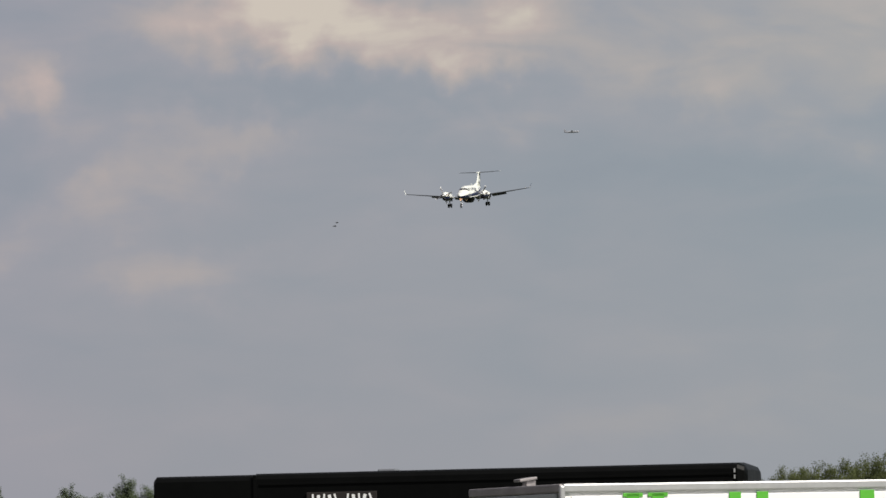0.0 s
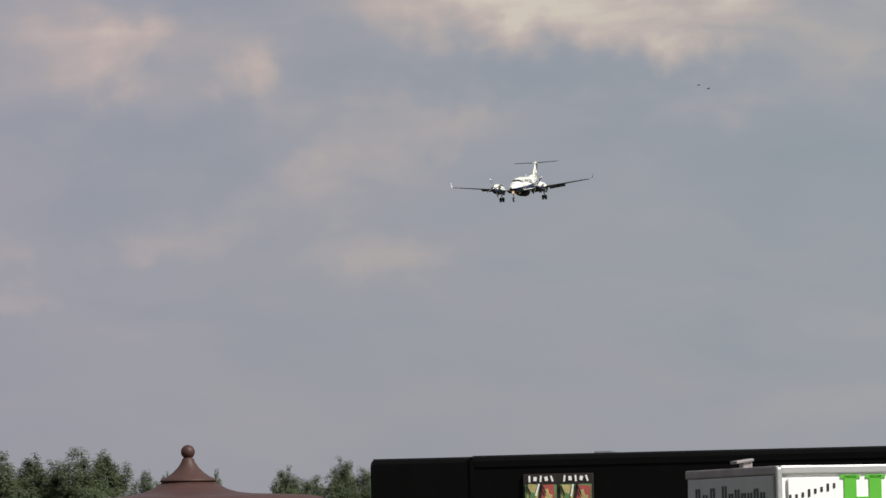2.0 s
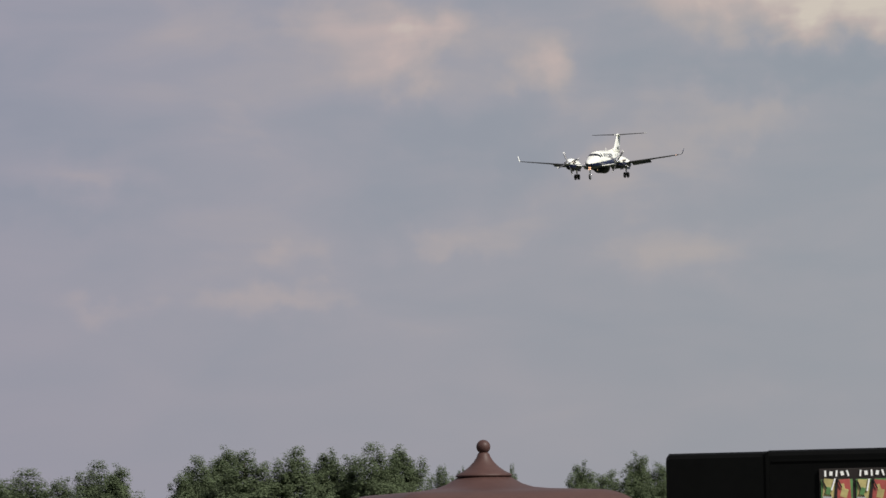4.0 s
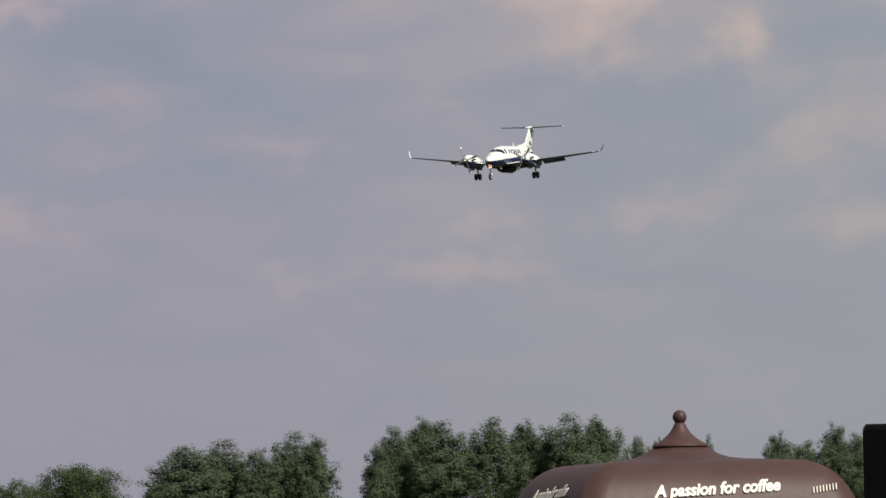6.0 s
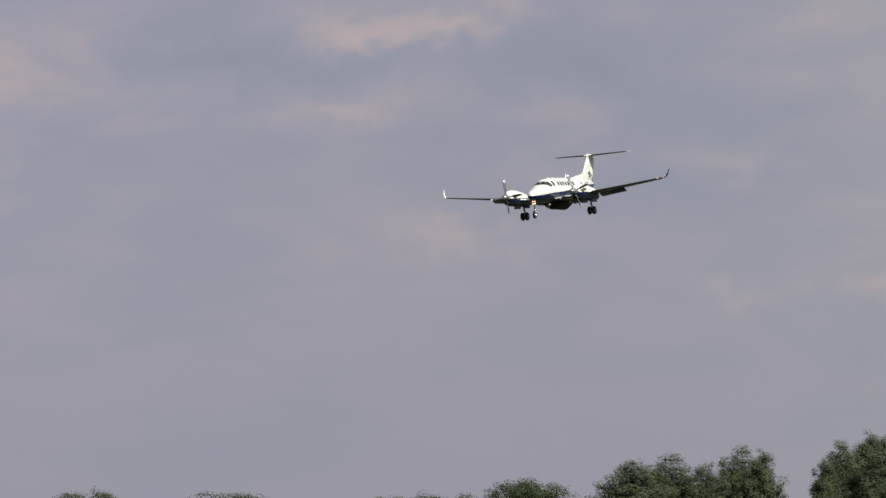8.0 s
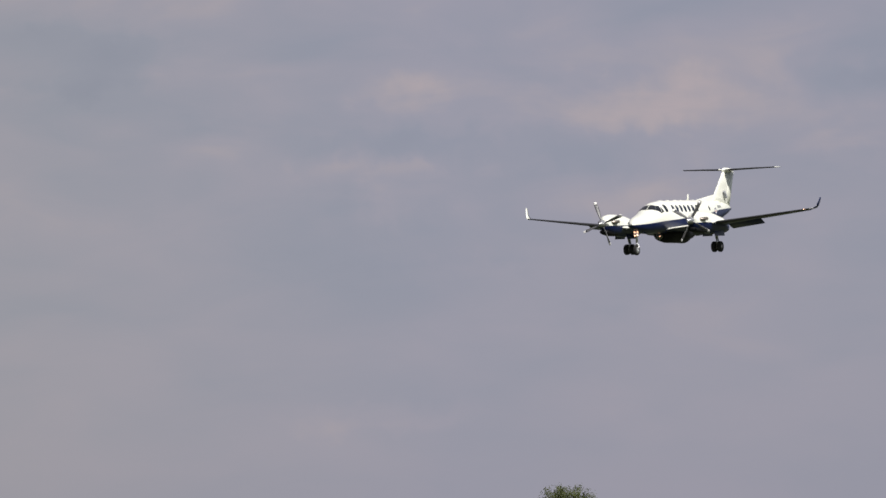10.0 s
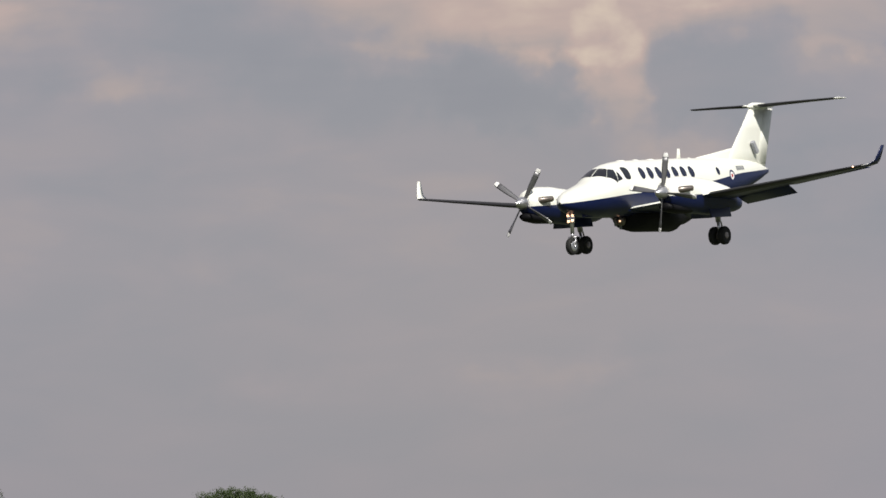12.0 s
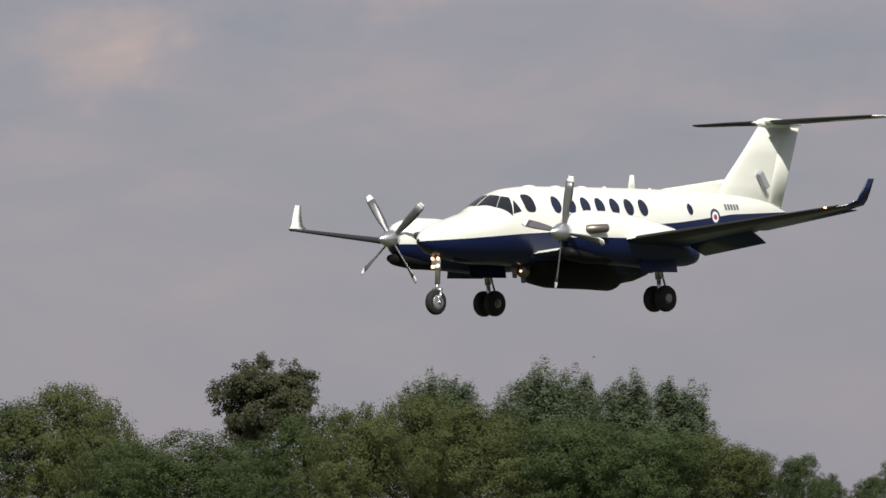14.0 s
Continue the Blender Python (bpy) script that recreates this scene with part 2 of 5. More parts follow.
M_LAMP = material("landing_light", (0.9, 0.8, 0.6), 0.2, glow=((1.0, 0.52, 0.30), 2.4))
M_BLACKSIDE = material("black_coachwork", (0.0028, 0.003, 0.003), 0.45, scale=0.7, vary=0.35, bump=0.04, bump_scale=3, spec=0.07)
M_GALV = material("aluminium_trim", (0.55, 0.55, 0.55), 0.4, metal=0.6, scale=4, vary=0.12)
M_SIGNWHITE = material("white_sign", (0.87, 0.87, 0.86), 0.5, scale=1, vary=0.04)
M_GREEN = material("green_lettering", (0.09, 0.42, 0.03), 0.5, vary=0.1)
M_BROWN = material("brown_fibreglass", (0.064, 0.033, 0.029), 0.52, scale=1.6, vary=0.26, bump=0.05, bump_scale=8, spec=0.30)
M_CREAM = material("cream_lettering", (0.78, 0.74, 0.62), 0.5, vary=0.04)
M_DARK = material("dark_frame_and_shade", (0.012, 0.008, 0.007), 0.7, vary=0.2)
M_POSTERRED = material("faded_red_poster", (0.38, 0.085, 0.075), 0.5, scale=6, vary=0.3)
M_YELLOW = material("yellow_poster", (0.46, 0.40, 0.17), 0.5, scale=6, vary=0.4)
M_POSTER = material("green_poster", (0.10, 0.22, 0.08), 0.5, scale=6, vary=0.5)
M_BARK = material("bark", (0.055, 0.042, 0.032), 0.9, scale=3, vary=0.4, bump=0.6, bump_scale=12)
M_POPLAR = material("poplar_leaves", (0.069, 0.087, 0.050), 0.8, scale=0.4, vary=0.32, island=0.14, thin=1.0, spec=0.08)
M_OAK = material("oak_leaves", (0.040, 0.055, 0.023), 0.8, scale=0.35, vary=0.45, island=0.14, thin=1.0, spec=0.08)
M_WILLOW = material("pale_leaves", (0.057, 0.066, 0.026), 0.8, scale=0.35, vary=0.42, island=0.14, thin=1.0, spec=0.08)
M_OLDOAK = material("dull_oak_leaves", (0.046, 0.049, 0.028), 0.8, scale=0.35, vary=0.4, island=0.1, thin=1.0, spec=0.08)
M_GRASS = material("mown_grass", (0.045, 0.055, 0.024), 0.9, scale=0.02, vary=0.4, bump=0.4, bump_scale=3)
M_INK = material("dark_green_lettering", (0.022, 0.045, 0.036), 0.5, vary=0.2)
M_RAIL = material("weathered_and_shaded_trim", (0.24, 0.22, 0.22), 0.5, metal=0.2, scale=3, vary=0.3)
M_SLATE = material("shaded_sign_grey", (0.36, 0.385, 0.385), 0.5, scale=2, vary=0.12)
M_BIRD = material("dark_plumage", (0.03, 0.03, 0.032), 0.7, vary=0.3)
# matte bluish grey: mutes the distant aircraft in place of haze, also plain fairing grey
M_FARGREY = material("aircraft_grey_with_haze", (0.30, 0.31, 0.34), 0.85, scale=0.5, vary=0.1, spec=0.1)


# ---- mesh helpers ----
def mesh_of(name, verts, faces, mats, indices=None, smooth=False):
    me = bpy.data.meshes.new(name)
    me.from_pydata([tuple(v) for v in verts], [], faces)
    for m in mats if isinstance(mats, (list, tuple)) else [mats]:
        me.materials.append(m)
    if indices:
        me.polygons.foreach_set("material_index", indices)
    if smooth:
        me.polygons.foreach_set("use_smooth", [True] * len(me.polygons))
    me.update()
    return me


def part(name, bm, mat, parent, label="", smooth=False):
    """Links a bmesh as one mesh object under a thing or a part."""
    me = bpy.data.meshes.new(name)
    bmesh.ops.recalc_face_normals(bm, faces=bm.faces)
    bm.to_mesh(me)
    bm.free()
    for m in mat if isinstance(mat, (list, tuple)) else [mat]:
        me.materials.append(m)
    if smooth:
        me.polygons.foreach_set("use_smooth", [True] * len(me.polygons))
    ob = new(name, me)
    ob.parent = parent
    return tagged(ob, label)


def thing(name, at, label, category, group=""):
    ob = new(name)
    ob.matrix_basis = at
    return tagged(ob, label, category, group)


def loft(bm, rings, close=True, caps=True, mat=0):
    """Joins rings of equal length."""
    vs = [[bm.verts.new(p) for p in r] for r in rings]
    n = len(rings[0])
    for a, b in zip(vs, vs[1:]):
        for i in range(n if close else n - 1):
            j = (i + 1) % n
            f = bm.faces.new((a[i], a[j], b[j], b[i]))
            f.material_index = mat
    if caps and close:
        for r in (vs[0], vs[-1]):
            bm.faces.new(r).material_index = mat
    return vs


def box(bm, c, size, turn=None, mat=0, bevel=0.0):
    m = Matrix.Translation(c) @ (turn.to_4x4() if turn else Matrix.Identity(4)) @ Matrix.Diagonal((*size, 1))
    made = bmesh.ops.create_cube(bm, size=1.0, matrix=m)
    if bevel:
        edges = list({e for v in made["verts"] for e in v.link_edges})
        bmesh.ops.bevel(bm, geom=edges, offset=bevel, segments=2, affect="EDGES", profile=0.6)
    return bm


def tube(bm, a, b, ra, rb=None, n=12, caps=True):
    a, b = Vector(a), Vector(b)
    rb = ra if rb is None else rb
    q = (b - a).to_track_quat("Z", "Y").to_matrix()
    ring = [Vector((math.cos(2 * math.pi * i / n), math.sin(2 * math.pi * i / n), 0)) for i in range(n)]
    loft(bm, [[a + q @ (p * ra) for p in ring], [b + q @ (p * rb) for p in ring]], caps=caps)


def lathe(bm, profile, axis="x", n=24, at=(0, 0, 0)):
    """profile: (along, radius) pairs; turned round an axis."""
    rings = []
    for s, r in profile:
        ring = []
        for i in range(n):
            a = 2 * math.pi * i / n
            c, d = r * math.cos(a), r * math.sin(a)
            ring.append(Vector(at) + Vector({"x": (s, c, d), "y": (d, s, c), "z": (c, d, s)}[axis]))
        rings.append(ring)
    loft(bm, rings)


def airfoil(le, te, thick, n=9):
    """Closed section in (y, height): nose at le, tail at te."""
    c = le - te
    top, low = [], []
    for i in range(n):
        s = (1 - math.cos(math.pi * i / (n - 1))) / 2
        h = thick * (1.4845 * math.sqrt(s) - 0.63 * s - 1.758 * s * s + 1.4215 * s ** 3 - 0.5075 * s ** 4) * 1.0
        top.append((le - s * c, h * 1.15))
        low.append((le - s * c, -h * 0.85))
    return top, low


def words(text, size, mat, name, parent, m, stretch=1.0, shear=0.0, weight=0.02):
    """Built-in font, as a mesh, 4 mm thick."""
    cu = bpy.data.curves.new(name, "FONT")
    cu.body, cu.size, cu.extrude, cu.shear = text, size, 0.004, shear
    cu.offset = size * weight
    cu.align_x, cu.align_y = "CENTER", "CENTER"
    tmp = bpy.data.objects.new(name, cu)
    scene.collection.objects.link(tmp)
    me = bpy.data.meshes.new_from_object(tmp.evaluated_get(bpy.context.evaluated_depsgraph_get()))
    bpy.data.objects.remove(tmp)
    bpy.data.curves.remove(cu)
    # one object for each letter: loose pieces that stand over one another belong together
    groups = []
    bm = bmesh.new()
    bm.from_mesh(me)
    seen = set()
    for v0 in bm.verts:
        if v0 in seen:
            continue
        stack, piece = [v0], []
        seen.add(v0)
        while stack:
            v = stack.pop()
            piece.append(v)
            for e in v.link_edges:
                w = e.other_vert(v)
                if w not in seen:
                    seen.add(w)
                    stack.append(w)
        xs = [v.co.x - shear * v.co.y for v in piece]
        lo, hi = min(xs), max(xs)
        for g in groups:
            if min(hi, g[1]) - max(lo, g[0]) > .5 * min(hi - lo, g[1] - g[0]):
                g[0], g[1] = min(lo, g[0]), max(hi, g[1])
                g[2].update(piece)
                break
        else:
            groups.append([lo, hi, set(piece)])
    place = m @ Matrix.Diagonal((stretch, 1, 1, 1))
    for lo, hi, piece in sorted(groups, key=lambda g: g[0]):
        index = {v: i for i, v in enumerate(piece)}
        faces = [[index[v] for v in f.verts] for f in bm.faces if f.verts[0] in index]
        ob = new("letter", mesh_of("letter", [place @ v.co for v in piece], faces, mat))
        ob.parent = parent
    bm.free()
    bpy.data.meshes.remove(me)


# ---- ground ----
def build_ground():
    bm = bmesh.new()
    n, half = 40, 4800.0
    grid = [[bm.verts.new((-half + 2 * half * i / n, -half + 2 * half * j / n, 0)) for i in range(n + 1)] for j in range(n + 1)]
    for j in range(n):
        for i in range(n):
            bm.faces.new((grid[j][i], grid[j][i + 1], grid[j + 1][i + 1], grid[j + 1][i]))
    g = part("ground", bm, M_GRASS, None)
    tagged(g, "mown green airfield grass reaching to the horizon", "ground", kind="structure")


build_ground()


# ---- the aircraft ----
ST_Y = (4.42, 4.34, 4.10, 3.75, 3.35, 2.75, 2.30, 1.85, 1.2, -2.0, -3.6, -5.0, -6.4, -7.2, -7.6)
ST_Z = (-.27, -.27, -.24, -.19, -.14, -.08, -.02, .0, .02, .02, .08, .21, .36, .42, .44)
ST_W = (.02, .15, .36, .50, .61, .71, .76, .79, .80, .80, .74, .55, .31, .15, .03)
ST_U = (.02, .12, .26, .33, .38, .48, .73, .88, .94, .95, .87, .69, .45, .26, .05)
ST_D = (.02, .13, .31, .46, .58, .70, .76, .80, .83, .83, .74, .60, .38, .20, .04)
BL_Y = (4.42, 3.4, 1.9, 0.0, -3.2, -5.2, -7.6)
BL_Z = (-.29, -.23, -.12, -.03, .19, .40, .50)


def along(ys, vs, y):
    return float(np.interp(-y, [-q for q in ys], vs))


def station(y):
    """Centre height, half-width, height above and below, smoothed along the body."""
    k = 0.13 if 1.4 < y < 3.2 else 0.22 if y < 1.4 else 0.04
    out = []
    for vs in (ST_Z, ST_W, ST_U, ST_D):
        out.append(sum(w * along(ST_Y, vs, y + d * k) for d, w in ((-1, .25), (0, .5), (1, .25))))
    return out


def skin(y, angle, off=0.0):
    """A point of the hull at y; angle 0 is starboard, 90 the crown, 270 the keel."""
    zc, w, u, d = station(y)
    a = radians(angle)
    h = u if math.sin(a) >= 0 else d
    ex = 0.92
    c, s = math.cos(a), math.sin(a)
    x = math.copysign(abs(c) ** ex, c) * w
    z = math.copysign(abs(s) ** ex, s) * h
    nrm = Vector((x / max(w, .02) ** 2, 0, z / max(h, .02) ** 2)).normalized()
    return Vector((x, y, zc + z)) + nrm * off


def skin_at(y, z, side, off=0.0):
    zc, w, u, d = station(y)
    h = u if z >= zc else d
    s = max(-1, min(1, (z - zc) / h))
    a = math.degrees(math.asin(math.copysign(abs(s) ** (1 / 0.92), s)))
    return skin(y, a if side > 0 else 180 - a, off)


def hull_rings(lower):
    rings = []
    ys = sorted(set([4.42, 4.40, 4.36, 4.3] + [round(4.2 - 0.16 * i, 3) for i in range(74)] + [-7.6]), reverse=True)
    for y in ys:
        zc, w, u, d = station(y)
        zb = along(BL_Y, BL_Z, y)
        h = u if zb >= zc else d
        s = max(-.98, min(.98, (zb - zc) / h))
        ab = math.degrees(math.asin(math.copysign(abs(s) ** (1 / 0.92), s)))
        lo, hi = (ab, 180 - ab) if not lower else (180 - ab, 360 + ab)
        rings.append([skin(y, lo + (hi - lo) * i / 28) for i in range(29)])
    return rings


def patch(name, quad, parent, mat, label="", off=0.008, n=8):
    """Four corners (y, angle) laid on the hull."""
    bm = bmesh.new()
    rows = []
    for i in range(n + 1):
        a = [quad[0][k] + (quad[1][k] - quad[0][k]) * i / n for k in (0, 1)]
        b = [quad[3][k] + (quad[2][k] - quad[3][k]) * i / n for k in (0, 1)]
        rows.append([skin(a[0] + (b[0] - a[0]) * j / n, a[1] + (b[1] - a[1]) * j / n, off) for j in range(n + 1)])
    loft(bm, rows, close=False)
    return part(name, bm, mat, parent, label, True)


def oval(name, y, z, ry, rz, side, parent, mat, label="", off=0.008, inner=0.0, power=2.0):
    bm = bmesh.new()
    rings = []
    for k in (1.0, .75, .5, .25, .02) if not inner else (1.0, inner):
        ring = []
        for i in range(20):
            a = 2 * math.pi * i / 20
            c, s = math.cos(a), math.sin(a)
            c, s = math.copysign(abs(c) ** (2 / power), c), math.copysign(abs(s) ** (2 / power), s)
            ring.append(skin_at(y + ry * k * c, z + rz * k * s, side, off))
        rings.append(ring)
    loft(bm, rings, caps=False)
    return part(name, bm, mat, parent, label)


# half-span, leading edge, trailing edge, height, thickness
WING = ((.55, 1.45, -1.45, -.65, .34), (2.62, 1.17, -1.38, -.41, .30), (5.5, .76, -1.05, -.09, .20), (8.35, .28, -.66, .24, .11))


def wing_at(x):
    xs = [w[0] for w in WING]
    return [float(np.interp(x, xs, [w[k] for w in WING])) for k in (1, 2, 3, 4)]


def wing_parts(root, side):
    xs = [.55, 1.2, 2.0, 2.62, 3.3, 4.2, 5.14, 5.3, 7.0, 8.35]
    tops, lows, boots = [], [], []
    for x in xs:
        le, te, z, th = wing_at(x)
        te += 0.42 if 3.2 < x < 5.15 else 0.25
        t, l = airfoil(le, te, th * 0.62)
        rise = math.tan(radians(4.0 - .25 * x))
        mid = (le + te) / 2
        tops.append([Vector((side * x, y, z + h + (y - mid) * rise)) for y, h in t])
        lows.append([Vector((side * x, y, z + h + (y - mid) * rise)) for y, h in l])
        if x > 3.0:
            t, l = airfoil(le + .012, te, th * 0.66)
            boots.append([Vector((side * x, y, z + h + (y - mid) * rise)) for y, h in list(reversed(l[:4])) + t[1:4]])
    bm = bmesh.new()
    loft(bm, tops, close=False)
    part("wing_upper_skin", bm, M_WHITE, root, "white upper wing skin", True)
    bm = bmesh.new()
    loft(bm, lows, close=False)
    part("wing_lower_skin", bm, M_BLUE, root, "dark blue wing underside", True)
    bm = bmesh.new()
    loft(bm, boots, close=False)
    part("deicing_boot", bm, M_BOOT, root, "black rubber leading edge boot", True)

    def flap(name, x0, x1, droop, back):
        rings = []
        for x in (x0, (x0 + x1) / 2, x1):
            le, te, z, th = wing_at(x)
            t, l = airfoil(0, -back, 0.085 if droop > 5 else .04)
            c, s = math.cos(radians(droop)), math.sin(radians(droop))
            loop = t + l[-2:0:-1]
            rings.append([Vector((side * x, te + (.52 if droop > 5 else .46) + y * c, z - (0.035 if droop > 5 else .015) + y * s + h * c)) for y, h in loop])
        bm = bmesh.new()
        loft(bm, rings)
        return part(name, bm, M_BLUE, root, "lowered dark blue wing flap" if droop > 5 else "", True)

    flap("flap", .85, 2.05, 28, .70)
    flap("flap", 3.15, 5.15, 25, .62)
    flap("aileron", 5.20, 8.1, 1, .52)
    # upswept tip
    bm = bmesh.new()
    rings = []
    for x, le, te, z, th in ((8.35, .26, -.44, .24, .055), (8.52, .10, -.45, .28, .045), (8.63, -.08, -.44, .39, .04), (8.69, -.18, -.47, .56, .035), (8.76, -.33, -.52, .84, .02)):
        ring = []
        for y, k in ((le, 0), (le - .06, 1), ((le + te) / 2, .8), (te, 0), ((le + te) / 2, -.8), (le - .06, -1)):
            lean = (z - .24) / .60
            ring.append(Vector((side * (x - k * th * .5 * lean), y, z + k * th * .5 * (1 - lean))))
        rings.append(ring)
    vs = loft(bm, rings)
    for f in bm.faces:
        f.material_index = 1 if side * f.calc_center_median().x > 8.4 and any((v in r[3:] or v == r[0]) for r in vs for v in f.verts) and all(
            any(v == r[i] for i in (3, 4, 5, 0)) for v in f.verts for r in vs if v in r) else 0
    part("winglet", bm, [M_WHITE, M_BLUE], root, "upswept winglet, white inside and blue outside", True)
    bm = bmesh.new()
    lathe(bm, [(-.07, .0), (-.05, .02), (.03, .02), (.06, .0)], "y", 10, (side * 8.12, .34, .23))
    part("tip_light", bm, M_LAMP if side < 0 else M_GLASS, root, "glowing wing tip light" if side < 0 else "dark wing tip lamp glass")


def engine(root, side):
    cx = side * 2.62
    # cowling: y, centre height, half-width, half-height
    rings = []
    for y, z, w, h in ((2.56, -.15, .20, .20), (2.50, -.16, .30, .35), (2.30, -.18, .37, .45), (1.9, -.21, .43, .54), (1.2, -.26, .46, .58), (.2, -.35, .46, .56),
                       (-.8, -.45, .41, .43), (-1.25, -.53, .34, .33), (-1.50, -.58, .24, .23), (-1.60, -.60, .13, .12), (-1.63, -.61, .03, .03)):
        rings.append([Vector((cx + w * math.cos(2 * math.pi * i / 24), y, z + h * math.sin(2 * math.pi * i / 24))) for i in range(24)])
    bm = bmesh.new()
    loft(bm, rings)
    bmesh.ops.bisect_plane(bm, geom=bm.verts[:] + bm.edges[:] + bm.faces[:], plane_co=(0, 0, -.27), plane_no=(0, 0, 1))
    for f in bm.faces:
        f.material_index = 1 if f.calc_center_median().z < -.27 else 0
    nac = part("engine_nacelle", bm, [M_WHITE, M_BLUE], root, "white engine cowling with dark blue lower half", True)
    # chin intake
    bm = bmesh.new()
    rings = []
    for y, z, w, h in ((2.60, -.58, .20, .10), (2.48, -.60, .25, .14), (2.0, -.66, .27, .16), (1.3, -.70, .24, .14), (.7, -.70, .05, .05)):
        rings.append([Vector((cx + w * math.cos(2 * math.pi * i / 16), y, z + h * math.sin(2 * math.pi * i / 16))) for i in range(16)])
    loft(bm, rings)
    part("chin_intake", bm, M_POD, nac, "dark chin air intake", True)
    for s in (-1, 1):
        bm = bmesh.new()
        rings = []
        for k in range(5):
            f = k / 4
            c = Vector((cx + s * (.34 + .22 * f), 2.20 - .32 * f * f - .05 * f, -.10 + .03 * f))
            r = .105 - .015 * f
            d = Vector((s * (1 - f * .8), -f, 0)).normalized()
            e = d.cross(Vector((0, 0, 1)))
            rings.append([c + r * (e * math.cos(2 * math.pi * i / 12) + Vector((0, 0, 1)) * math.sin(2 * math.pi * i / 12)) for i in range(12)])
        loft(bm, rings, caps=False)
        rings = [[p.copy() for p in rings[-1]], [rings[-1][0] * 0 + sum(rings[-1], Vector()) / 12 + (p - sum(rings[-1], Vector()) / 12) * .8 + Vector((0, .02, 0)) for p in rings[-1]]]
        loft(bm, rings, caps=False)
        bm.faces.new([bm.verts.new(p + Vector((0, .03, 0))) for p in rings[1]])
        part("exhaust_stack", bm, M_EXHAUST, nac, "stained steel exhaust stack", True)


def propeller(root, side):
    bm = bmesh.new()
    lathe(bm, [(-.10, .0), (-.10, .20), (.02, .205), (.14, .18), (.29, .105), (.39, .035), (.41, .0)], "y", 20)
    hub = part("propeller", bm, M_METAL, root, "four-bladed propeller with polished metal spinner", True)
    for k in range(4):
        for name, mat, r0, r1, lab in (("blade", M_BLADE, .12, 1.10, ""), ("blade_tip", M_SIGNWHITE, 1.10, 1.23, "white painted blade tip")):
            bm = bmesh.new()
            rings = []
            for i in range(8):
                r = r0 + (r1 - r0) * i / 7
                f = r / 1.23
                chord = .065 + .125 * math.sin(min(1, f * 1.15) * math.pi * .62) if f < .93 else .175 * (1 - (f - .93) * 4.5)
                tw = radians(66 - 42 * f)
                th = .045 * (1 - f) + .014
                ring = []
                for cx, cz in ((-.5, 0), (-.2, .5), (.3, .45), (.5, 0), (.3, -.35), (-.2, -.4)):
                    x, y = cx * chord, cz * th
                    ring.append(Vector((x * math.cos(tw) - y * math.sin(tw), x * math.sin(tw) + y * math.cos(tw), r)))
                rings.append(ring)
            loft(bm, rings)
            bmesh.ops.rotate(bm, verts=bm.verts, cent=(0, 0, 0), matrix=Matrix.Rotation(radians(90 * k), 3, "Y"))
            part(name, bm, mat, hub, lab, True)
    return hub


def wheel(bm, c, r, w):
    lathe(bm, [(-w / 2, r * .45), (-w / 2, r * .80), (-w * .40, r * .94), (-w * .2, r), (w * .2, r), (w * .40, r * .94), (w / 2, r * .80), (w / 2, r * .45)], "x", 24, c)


